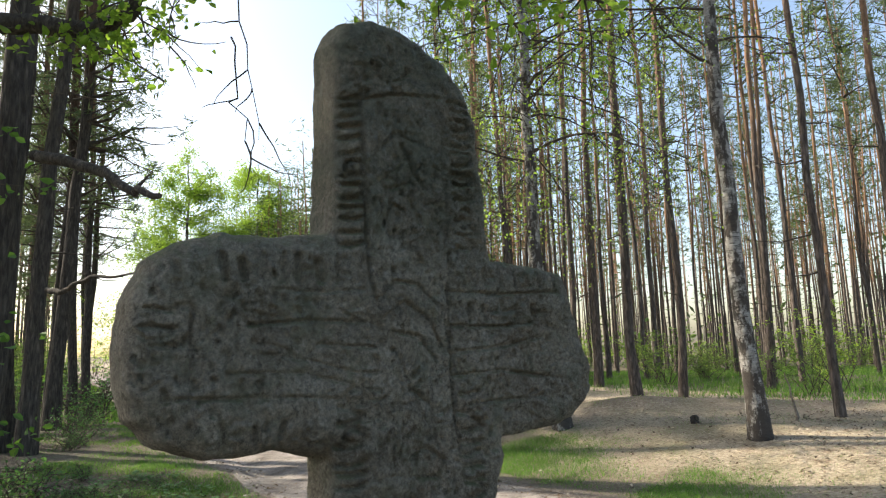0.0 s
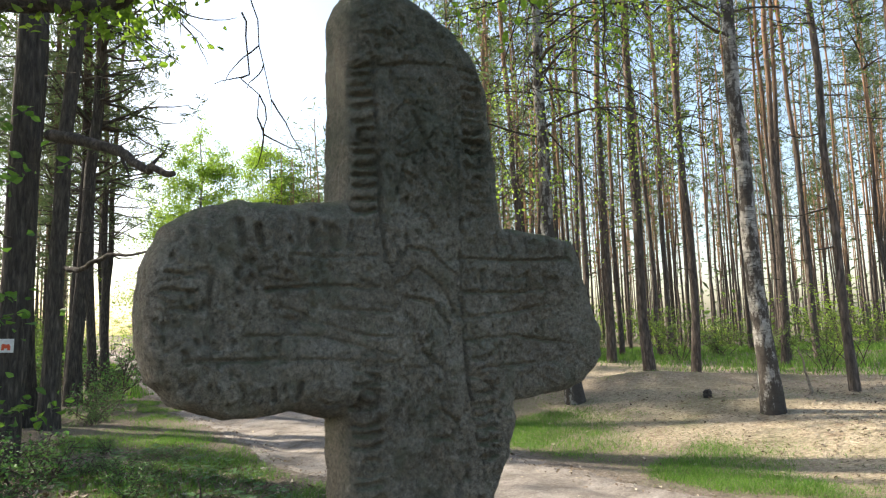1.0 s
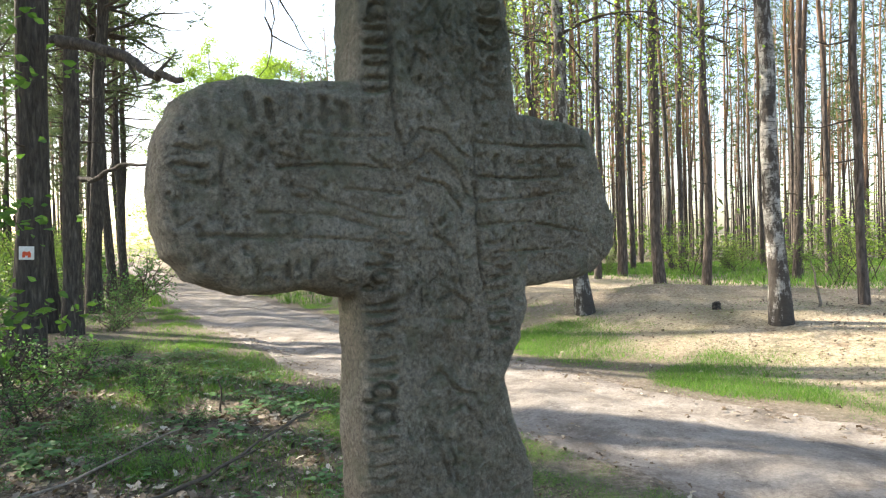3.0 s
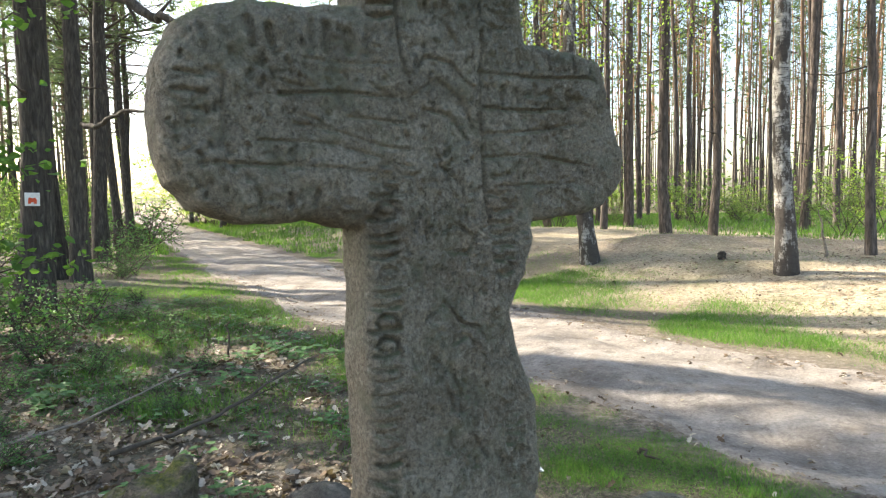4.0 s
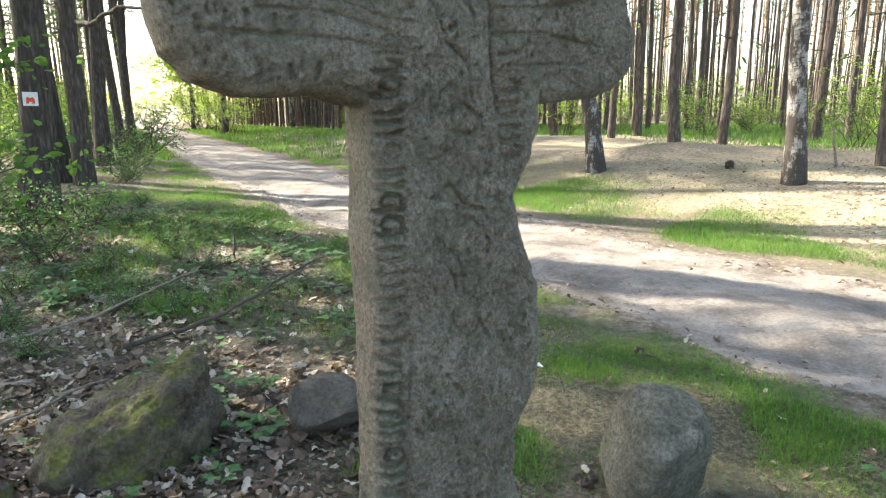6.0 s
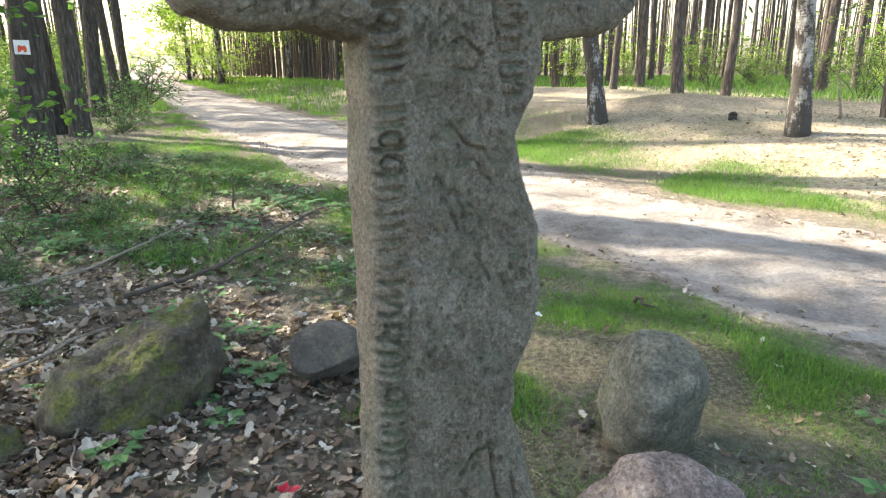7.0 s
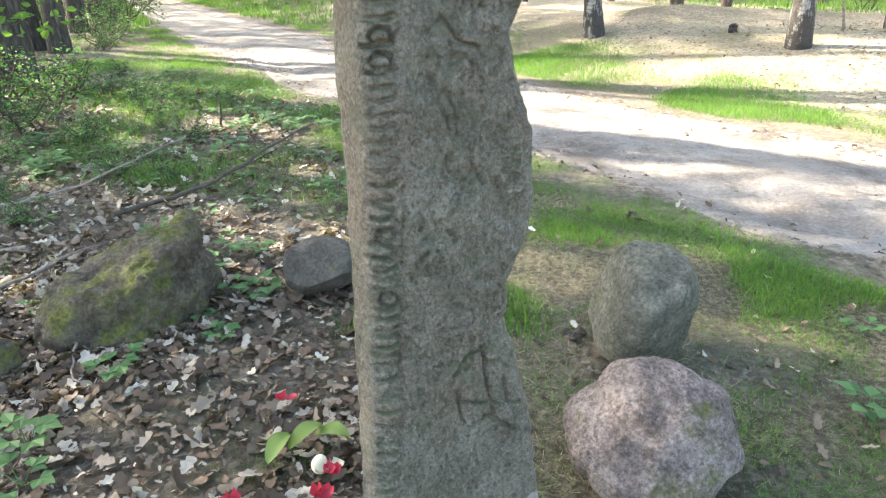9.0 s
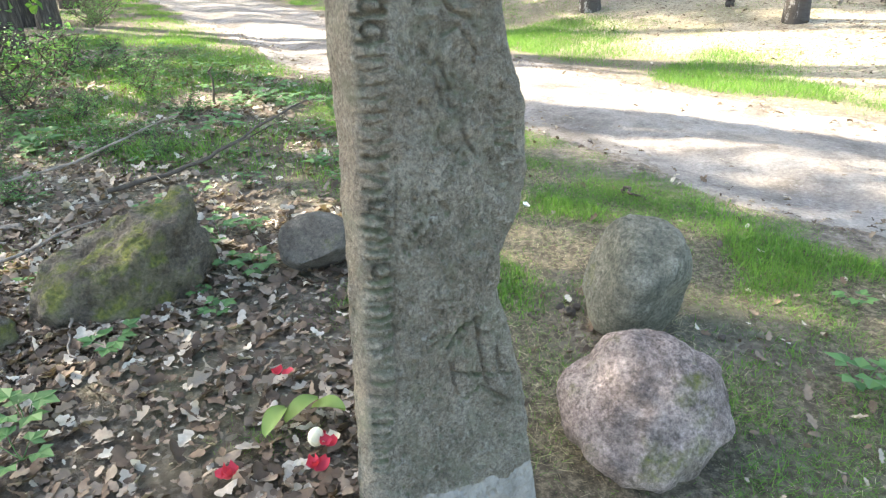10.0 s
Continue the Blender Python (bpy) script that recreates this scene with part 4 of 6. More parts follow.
DEEP_SORTS = ((7.1, 19.5, 111, 19.0, 0.085, 0.55, 1.8, 120, (-0.004, 0.0)),
              (10.4, 21.0, 112, 20.5, 0.070, 0.60, 1.9, 130, (0.006, 0.0)),
              (14.3, 20.2, 113, 18.0, 0.058, 0.50, 1.6, 120, (-0.008, 0.01)),
              (2.2, 21.4, 114, 19.5, 0.075, 0.62, 1.7, 110, (0.003, -0.01)))
DEEP = [make_pine("pine_tree", (x, y, ground_at(x, y)), sd, h, r, cf, cw, nd, M_PINE, "slender pine deep in the wood with a thin crown", ln, far=True)
        for (x, y, sd, h, r, cf, cw, nd, ln) in DEEP_SORTS]


def scatter_pines():
    r = random.Random(17)
    taken = [(o.location.x, o.location.y) for o in KINDS + DEEP] + [(4.0, 7.85), (2.1, 9.9), (-11.5, 37)]
    sorts = [pine_meshes(sd, h, rad, cf, cw, nd * 0.8, ln, 7, 1.35, True) for (_, _, sd, h, rad, cf, cw, nd, ln) in DEEP_SORTS]
    stand = [Geo(), Geo(), Geo()]
    places = []
    tries = 0
    while len(places) < 470 and tries < 40000:
        tries += 1
        x, y = r.uniform(-44, 46), r.uniform(6, 84)
        d = float(road_side([x], [y])[0][0])
        far_side = d < -4.5 and x < -0.52 * y - 1 and y > 17 and r.random() < 0.5
        if (d < 5.8 and not far_side) or math.hypot(x, y) > 88 or (x > 0.75 * y + 4 and r.random() < 0.7):
            continue
        gap = 1.0 if d < 20 else 1.5
        if any((x - a) ** 2 + (y - b) ** 2 < gap * gap for a, b in taken):
            continue
        if math.hypot(x, y) < 15 and d < 10.5:
            continue
        taken.append((x, y))
        places.append((math.hypot(x, y), x, y, far_side))
    for k, (dist, x, y, far_side) in enumerate(sorted(places)):
        m = Matrix.Translation((x, y, ground_at(x, y) - 0.02)) @ pose(0, 0, 0, r.uniform(-1.3, 1.3), r.uniform(-1.3, 1.3), r.uniform(0, 360))
        q, tall = r.uniform(0.68, 1.1), r.uniform(0.85, 1.18) * (0.5 if x < -0.05 * y and y > 22 and not far_side else 1)
        if k < 225:
            o = copy_thing(r.choice(KINDS if dist < 19 else DEEP), m)
            o.scale = (q, q, tall)
            continue
        mm = np.array(m @ Matrix.Diagonal((q, q, tall, 1)))
        for g, src in zip(stand, r.choice(sorts)):
            base = g.n
            g.add(np.vstack(src.v) @ mm[:3, :3].T + mm[:3, 3], np.zeros((0, 4), int))
            g.f += [f + base for f in src.f]
    t = tagged(new("pine_stand"), "slender pines standing deep in the wood", "pine wood", kind="stuff")
    for name, g, material in zip(("trunk", "branchwork", "crown"), stand, (M_PINE, M_TWIG, M_NEEDLE)):
        piece(name, g, material, t, smooth=name != "crown")["kind"] = "stuff"


def young_stand():
    """The close-set young pines along the far track."""
    rng = np.random.default_rng(29)
    wood, green = Geo(), Geo()
    n = 0
    while n < 330:
        x, y = rng.uniform(-34, 3), rng.uniform(15, 62)
        d = float(road_side([x], [y])[0][0])
        if not 5.6 < d < 15:
            continue
        z, h = ground_at(x, y), rng.uniform(7, 11)
        p = wander(rng, (x, y, z - 0.1), (0, 0.02, 1), h, 8, 0.02)
        wood.tube(p, np.linspace(rng.uniform(0.05, 0.09), 0.02, 9), 7)
        for k in range(10):
            a = rng.uniform(0, 6.28)
            q = wander(rng, p[int(rng.integers(1, 8))], (math.cos(a), math.sin(a), rng.uniform(-0.3, 0.3)), rng.uniform(0.3, 1.1), 3, 0.2)
            wood.tube(q, np.linspace(0.012, 0.004, 4), 3)
        c = p[rng.integers(5, 9, 150)] + rng.standard_normal((150, 3)) * np.array([0.7, 0.7, 0.6])
        leaf_cloud(green, c, rng, 0.3, 0.16)
        n += 1
    t = tagged(new("young_pines"), "close stand of thin young pines along the far track", "young pines", kind="stuff")
    piece("trunk", wood, M_PINE, t)["kind"] = "stuff"
    piece("crown", green, M_NEEDLE, t, smooth=False)["kind"] = "stuff"


young_stand()


def undergrowth():
    """Tangled leafy growth between the trees along the far track."""
    rng = np.random.default_rng(37)
    wood, green = Geo(), Geo()
    n = 0
    while n < 210:
        x, y = rng.uniform(-40, -6.5), rng.uniform(10.5, 55)
        d = float(road_side([x], [y])[0][0])
        if not -17 < d < -3.4 or x > -0.5 * y - 0.6:
            continue
        z, h = ground_at(x, y), rng.uniform(0.6, 1.2) * (1 + 0.05 * y) * min(1, (-d - 2.4) / 2.5)
        for k in range(3):
            wood.tube(wander(rng, (x + rng.normal() * 0.2, y + rng.normal() * 0.2, z - 0.05), (rng.normal() * 0.3, rng.normal() * 0.3, 1), h * 1.1, 4, 0.1), np.linspace(0.016, 0.004, 5), 4, cap=False)
        m = int(120 + 40 * h)
        c = np.array([x, y, z + h * 0.5]) + rng.standard_normal((m, 3)) * np.array([0.5 + 0.1 * h, 0.5 + 0.1 * h, h * 0.27])
        c[:, 2] = np.maximum(c[:, 2], z + 0.05)
        leaf_cloud(green, c, rng, 0.055 + 0.0022 * y, 0.6)
        n += 1
    t = tagged(new("undergrowth"), "tangled green shrubs between the trees along the track", "shrubs", kind="stuff")
    piece("stalk", wood, M_TWIG, t)["kind"] = "stuff"
    piece("foliage", green, M_BUSHLEAF, t, smooth=False)["kind"] = "stuff"


undergrowth()
scatter_pines()

EDGE_LABEL = "old dark-barked pine at the track with low spreading branches"
EDGE = [make_pine("pine_tree", (x, y, ground_at(x, y)), sd, h, r, cf, cw, nd, M_DARKBARK, EDGE_LABEL, ln, "pines beside the track")
        for (x, y, sd, h, r, cf, cw, nd, ln) in (
            (-6.48, 10.9, 201, 19.0, 0.165, 0.72, 2.4, 480, (0.01, 0.0)),
            (-5.88, 10.6, 202, 18.0, 0.135, 0.74, 2.0, 420, (0.03, 0.0)),
            (-7.6, 14.6, 203, 20.0, 0.15, 0.31, 2.5, 480, (0.02, 0.0)))]


def scatter_edge():
    r = random.Random(23)
    # from (-12.8, 10.8) on out of view, added to shade and close the place
    spots = [(-8.2, 15.6), (-9.5, 19.2), (-11.4, 24.0), (-13.4, 28.0), (-16.5, 34.5), (-12.2, 22.5), (-14.9, 27.5), (-18.0, 33.0), (-22.0, 40.0), (-26.5, 48.0), (-31.5, 58.0), (-13.9, 20.0), (-18.5, 27.0), (-22.5, 33.0),
             (-27.0, 42.0), (-34.0, 52.0), (-38.0, 66.0), (-12.8, 10.8), (-19.0, 9.5), (-26.0, 20.0), (-31.0, 30.0), (-15.0, 3.5), (-23.0, 2.0), (-9.0, -5.0), (-3.5, -9.0),
             (4.0, -11.0), (-15.0, -8.0), (14.0, -3.0), (17.0, 4.0), (12.0, -12.0)]
    # unseen low-crowned pines, added to shade the near track and verge
    wide = [(-8.6, 7.6), (-12.0, 10.4)]
    tall = [(-9.6, 10.6), (-11.8, 13.6), (-10.4, 7.6), (-8.3, 9.0), (-9.5, 12.9), (-12.8, 16.2), (-10.8, 15.3), (-11.9, 9.0)]
    for k, (x, y) in enumerate(spots):
        o = copy_thing(EDGE[2] if k < 12 else r.choice(EDGE), Matrix.Translation((x, y, ground_at(x, y) - 0.02)) @ pose(0, 0, 0, r.uniform(-1.5, 1.5), r.uniform(-1.5, 1.5), r.uniform(0, 360)))
        q = r.uniform(0.8, 1.1)
        o.scale = (q, q, q)
    for x, y in wide:
        copy_thing(EDGE[2], Matrix.Translation((x, y, ground_at(x, y) - 0.02)) @ pose(0, 0, 0, 0, 0, r.uniform(0, 360)))
    for k, (x, y) in enumerate(tall):          # bare-stemmed ones out of view, added so their stems stripe the track with shade
        o = copy_thing(EDGE[k % 2], Matrix.Translation((x, y, ground_at(x, y) - 0.02)) @ pose(0, 0, 0, r.uniform(-1.5, 1.5), r.uniform(-1.5, 1.5), r.uniform(0, 360)))
        o.scale = (0.85, 0.85, r.uniform(1.2, 1.35))


scatter_edge()


def limb(geo, rng, pts, r0, r1, sides=7):
    """A crooked limb through a few points."""
    p = np.array(pts, float)
    t = np.linspace(0, len(p) - 1, 5 * (len(p) - 1) + 1)
    q = np.stack([np.interp(t, np.arange(len(p)), p[:, k]) for k in range(3)], 1)
    q[1:-1] += rng.standard_normal((len(q) - 2, 3)) * 0.02
    q[1:-1] = (q[:-2] + 2 * q[1:-1] + q[2:]) / 4
    geo.tube(q, np.linspace(r0, r1, len(q)), sides, wobble=0.06, rng=rng)
    return q


def leafy_tree(name, at, seed, h, r, bark, leaf, label, spread, leaves, leaf_size, first=0.3, lean=(0.0, 0.0), droop=0.15, twigs=34, fork=None):
    rng = np.random.default_rng(seed)
    t = thing(name, at, label, "tree")
    trunk, limbs, green = Geo(), Geo(), Geo()
    n = 18
    zz = np.linspace(-0.25, h, n)
    ax, ay = np.cumsum(rng.standard_normal(n)) * 0.03 + lean[0] * zz, np.cumsum(rng.standard_normal(n)) * 0.03 + lean[1] * zz
    ax, ay = ax - ax[1], ay - ay[1]
    rad = r * (1 - 0.88 * (np.clip(zz, 0, h) / h) ** 1.1) + r * 0.5 * np.exp(-np.clip(zz, 0, 9) / 0.2)
    trunk.tube(np.stack([ax, ay, zz], 1), rad, 12, wobble=0.045, rng=rng)
    spots = []
    for k in range(twigs):
        z = h * (first + (0.97 - first) * rng.random())
        a = rng.uniform(0, 6.28)
        L = spread * (1.1 - 0.7 * (z / h)) * rng.uniform(0.5, 1.15)
        base = (np.interp(z, zz, ax), np.interp(z, zz, ay), z)
        path = wander(rng, base, (math.cos(a), math.sin(a), rng.uniform(0.1, 0.8)), L, 8, 0.14, -droop * 0.5)
        limbs.tube(path, np.linspace(0.020 * min(1, L / 2), 0.004, 9), 5)
        for j in range(3, 9):
            for _ in range(2):
                sub = wander(rng, path[j], directions(rng, 1, 0.5)[0] + np.array([0, 0, -droop]), L * rng.uniform(0.15, 0.4), 4, 0.2, -droop)
                limbs.tube(sub, np.linspace(0.008, 0.003, 5), 3, cap=False)
                spots += [sub[1], sub[2], sub[3], sub[4]]
    spots = np.array(spots)
    pick = spots[rng.integers(0, len(spots), leaves)] + rng.standard_normal((leaves, 3)) * 0.14
    leaf_cloud(green, pick, rng, leaf_size, 0.7, 0.6, 0.25)
    piece("trunk", trunk, bark, t)
    tagged(piece("branchwork", limbs, M_TWIG, t), kind="stuff")
    piece("crown", green, leaf, t, "fresh light green leaves", smooth=False)
    return t


leafy_tree("birch_tree", (4.03, 7.83, ground_at(4.03, 7.83)), 301, 14.0, 0.108, M_BIRCH, M_BIRCHLEAF, "birch with white and black bark, leaning slightly", 3.4, 6500, 0.045, 0.3, (0.010, 0.02), 0.15, 26)
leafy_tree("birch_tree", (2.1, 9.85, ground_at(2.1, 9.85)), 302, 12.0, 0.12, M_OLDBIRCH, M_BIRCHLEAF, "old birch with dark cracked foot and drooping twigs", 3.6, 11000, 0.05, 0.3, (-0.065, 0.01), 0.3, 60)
leafy_tree("birch_tree", (-11.2, 33.5, ground_at(-11.2, 33.5)), 303, 11.5, 0.16, M_BIRCH, M_BIRCHLEAF, "bright green young birch beside the far track", 5.0, 42000, 0.10, 0.22, (0.0, 0.0), 0.1, 80)
leafy_tree("birch_tree", (-8.2, 35.0, ground_at(-8.2, 35)), 304, 11.5, 0.14, M_BIRCH, M_BIRCHLEAF, "bright green young birch beside the far track", 4.4, 34000, 0.10, 0.25, (0.0, 0.0), 0.1, 70)
leafy_tree("birch_tree", (-16.8, 44.0, ground_at(-16.8, 44)), 305, 10.0, 0.14, M_BIRCH, M_BIRCHLEAF, "bright green young birch beside the far track", 4.4, 20000, 0.12, 0.2, (0.0, 0.0), 0.1, 60)


def marked_tree():
    t = make_pine("pine_tree", (-4.76, 7.66, ground_at(-4.76, 7.66)), 205, 17.0, 0.185, 0.42, 2.4, 420, M_DARKBARK, "thick dark tree trunk with a painted white trail sign", (0.012, 0.0), "pines beside the track")
    g = bpy.data.meshes.new("trail_mark")
    bm = bmesh.new()
    bmesh.ops.create_cube(bm, size=1)
    bmesh.ops.scale(bm, vec=(0.15, 0.012, 0.15), verts=bm.verts)
    bmesh.ops.bevel(bm, geom=bm.edges[:], offset=0.003, segments=1, affect="EDGES")
    bm.to_mesh(g)
    bm.free()
    g.materials.append(M_WHITE)
    board = new("trail_mark", g)
    board.parent = t
    board.matrix_basis = pose(0.105, -0.205, 1.35, 0, 2, 20)
    board["label"] = "small white painted trail sign"
    dot = Geo()
    th = np.linspace(0, 2 * np.pi, 9)[:-1]
    ring = np.stack([np.cos(th) * 0.042, 0 * th - 0.009, np.sin(th) * 0.032], 1)
    ring[2] *= (1, 1, 0.3)
    bar = np.array([(-0.042, -0.009, -0.05), (-0.012, -0.009, -0.05), (-0.01, -0.009, 0.0), (-0.04, -0.009, 0.0)])
    dot.add(ring, [[0, 1, 2], [0, 2, 3], [0, 3, 4], [0, 4, 5], [0, 5, 6], [0, 6, 7]])
    dot.add(bar, [[0, 1, 2, 3]])
    dot.add(bar + np.array([0.056, 0, 0]), [[0, 1, 2, 3]])
    piece("emblem", dot, M_SIGNRED, board, "orange red emblem", smooth=False)
    return t


def dead_branch(tree, pts, r0, r1, seed, side=()):
    g = Geo()
    rng = np.random.default_rng(seed)
    p = limb(g, rng, np.array(pts) - np.array(tree.location), r0, r1, 8)
    for k, d, L in side:
        g.tube(wander(rng, p[k], d, L, 5, 0.2), np.linspace(r1, 0.004, 6), 5)
    piece("dead_branch", g, M_DARKBARK, tree, "bare crooked dead branch")


dead_branch(marked_tree(), [(-4.29, 7.50, 3.74), (-3.63, 7.20, 3.55), (-3.26, 7.00, 3.41), (-3.02, 6.80, 3.25), (-2.81, 6.60, 3.07), (-2.68, 6.50, 3.08), (-2.41, 6.30, 2.96)], 0.07, 0.03, 5, ((12, (0.3, -0.2, -0.6), 0.4), (20, (0.4, 0.1, 0.5), 0.3)))
dead_branch(EDGE[1], [(-5.51, 10.20, 2.46), (-5.14, 9.90, 2.39), (-4.74, 9.60, 2.49), (-4.44, 9.40, 2.54), (-4.06, 9.20, 2.51), (-3.52, 8.80, 2.53)], 0.045, 0.012, 6, ((8, (0.5, 0.2, 0.5), 0.7), (14, (0.6, 0.0, -0.3), 0.5)))


def oak():
    """The oak whose limbs reach in over the path."""
    rng = np.random.default_rng(77)
    o = np.array([-4.9, 4.3, ground_at(-4.9, 4.3)])
    t = thing("oak_tree", o, "old oak with crooked dark limbs and fresh leaves", "tree")
    trunk, limbs, twigs, green = Geo(), Geo(), Geo(), Geo()
    zz = np.linspace(-0.3, 9, 16)
    trunk.tube(np.stack([0.02 * zz, 0.01 * zz, zz], 1), 0.3 * (1 - 0.7 * zz / 9) + 0.12 * np.exp(-np.clip(zz, 0, 9) / 0.3), 14, wobble=0.04, rng=rng)
    piece("trunk", trunk, M_DARKBARK, t)
    reach = [([(-4.85, 4.4, 4.0), (-3.5, 5.3, 4.22), (-2.95, 5.45, 4.24), (-2.6, 5.5, 4.30), (-2.38, 5.5, 4.42), (-2.3, 5.5, 4.75), (-1.9, 5.4, 5.2), (-1.0, 5.2, 5.5)], 0.10, 0.025),
             ([(-4.8, 4.3, 4.8), (-3.0, 4.3, 5.1), (-1.6, 4.2, 4.9), (-0.3, 4.3, 4.5), (0.7, 4.5, 4.25), (1.5, 4.6, 4.0)], 0.07, 0.012)]
    for pts, a, b in reach:
        limbs_path = limb(limbs, rng, np.array(pts) - o, a, b)
        if a < 0.075 or b < 0.028:
            for q in limbs_path[8::2]:
                for _ in range(6 if a < 0.075 else 2):
                    tw = wander(rng, q, directions(rng, 1, 0.6)[0] + np.array([0, 0, -0.25]), rng.uniform(0.4, 0.95), 6, 0.25, -0.05)
                    twigs.tube(tw, np.linspace(0.010, 0.003, 7), 4)
                    leaf_cloud(green, tw[rng.integers(2, 7, 24)] + rng.standard_normal((24, 3)) * 0.08, rng, 0.085, 0.6, 0.7, 0.3, True)
    # bare drooping twigs
    for top, end in (((-1.2, 4.15, 4.1), (-0.95, 4.05, 2.78)), ((-1.15, 4.1, 3.5), (-1.0, 4.0, 2.55)), ((-1.5, 4.2, 4.3), (-1.55, 4.1, 3.3))):
        p = np.linspace(np.array(top), np.array(end), 9) - o
        p[1:-1] += rng.standard_normal((7, 3)) * 0.03
        twigs.tube(p, np.linspace(0.007, 0.002, 9), 5)
        for k in (3, 5, 6, 7):
            for _ in range(1):
                s = wander(rng, p[k], np.array([rng.uniform(-1, 1), rng.uniform(-0.6, 0.6), -0.7]), rng.uniform(0.15, 0.5), 5, 0.25)
                twigs.tube(s, np.linspace(0.006, 0.002, 6), 4)
    main = limb(limbs, rng, np.array([(-4.8, 4.3, 4.9), (-3.0, 4.2, 5.0), (-1.9, 4.2, 4.7), (-1.2, 4.15, 4.1)]) - o, 0.05, 0.012)
    for q in main[6:]:
        tw = wander(rng, q, directions(rng, 1, 0.6)[0], 0.6, 6, 0.25, -0.03)
        twigs.tube(tw, np.linspace(0.009, 0.003, 7), 4)
        leaf_cloud(green, tw[rng.integers(2, 7, 9)] + rng.standard_normal((9, 3)) * 0.07, rng, 0.07, 0.55, 0.7, 0.3)
    # crown above the camera's view
    for _ in range(40):
        a = rng.uniform(0, 6.28)
        b = np.array([0.1, 0.05, rng.uniform(4.5, 8.8)])
        p = wander(rng, b, (math.cos(a), math.sin(a), rng.uniform(0.1, 0.8)), rng.uniform(1.5, 3.4), 8, 0.2)
        limbs.tube(p, np.linspace(0.05, 0.008, 9), 5)
        leaf_cloud(green, p[rng.integers(3, 9, 70)] + rng.standard_normal((70, 3)) * 0.3, rng, 0.09, 0.55, 0.7, 0.2)
    piece("limb", limbs, M_DARKBARK, t)
    tagged(piece("branchwork", twigs, M_TWIG, t), kind="stuff")
    tagged(piece("foliage", green, M_OAKLEAF, t, "fresh green oak leaves", smooth=False), kind="stuff")


oak()
# oak out of view, added to dapple the near litter and the cross
leafy_tree("oak_tree", (-8.6, 5.6, ground_at(-8.6, 5.6)), 311, 9.5, 0.2, M_DARKBARK, M_OAKLEAF, "unseen oak with fresh green leaves, added for dappled shade", 3.2, 9000, 0.11, 0.4, (0.0, 0.0), 0.05, 40)


# ---- bushes and saplings ----
def make_bush(name, at, seed, h, w, stems, leaves, size, leaf, label, group="bushes of the wood", category="bush"):
    rng = np.random.default_rng(seed)
    t = thing(name, at, label, category, group)
    st, gr = Geo(), Geo()
    spots = []
    for _ in range(stems):
        a = rng.uniform(0, 6.28)
        p = wander(rng, (rng.normal() * w * 0.12, rng.normal() * w * 0.12, -0.03), (math.cos(a) * w, math.sin(a) * w, h * 1.1), h * rng.uniform(0.6, 1.1), 7, 0.12)
        st.tube(p, np.linspace(0.012, 0.003, 8), 4)
        for k in range(2, 8):
            for _ in range(2):
                s = wander(rng, p[k], directions(rng, 1, 0.4)[0], w * rng.uniform(0.15, 0.4), 3, 0.2)
                st.tube(s, np.linspace(0.005, 0.002, 4), 3, cap=False)
                spots += [s[1], s[2], s[3]]
    spots = np.array(spots)
    spots = spots[spots[:, 2] > 0.05]
    pick = spots[rng.integers(0, len(spots), leaves)] + rng.standard_normal((leaves, 3)) * size * 0.7
    pick[:, 2] = np.maximum(pick[:, 2], 0.03)
    leaf_cloud(gr, pick, rng, size, 0.6, 0.5, 0.1)
    tagged(piece("stalk", st, M_TWIG, t), kind="stuff")
    tagged(piece("foliage", gr, leaf, t, smooth=False), kind="stuff")
    return t


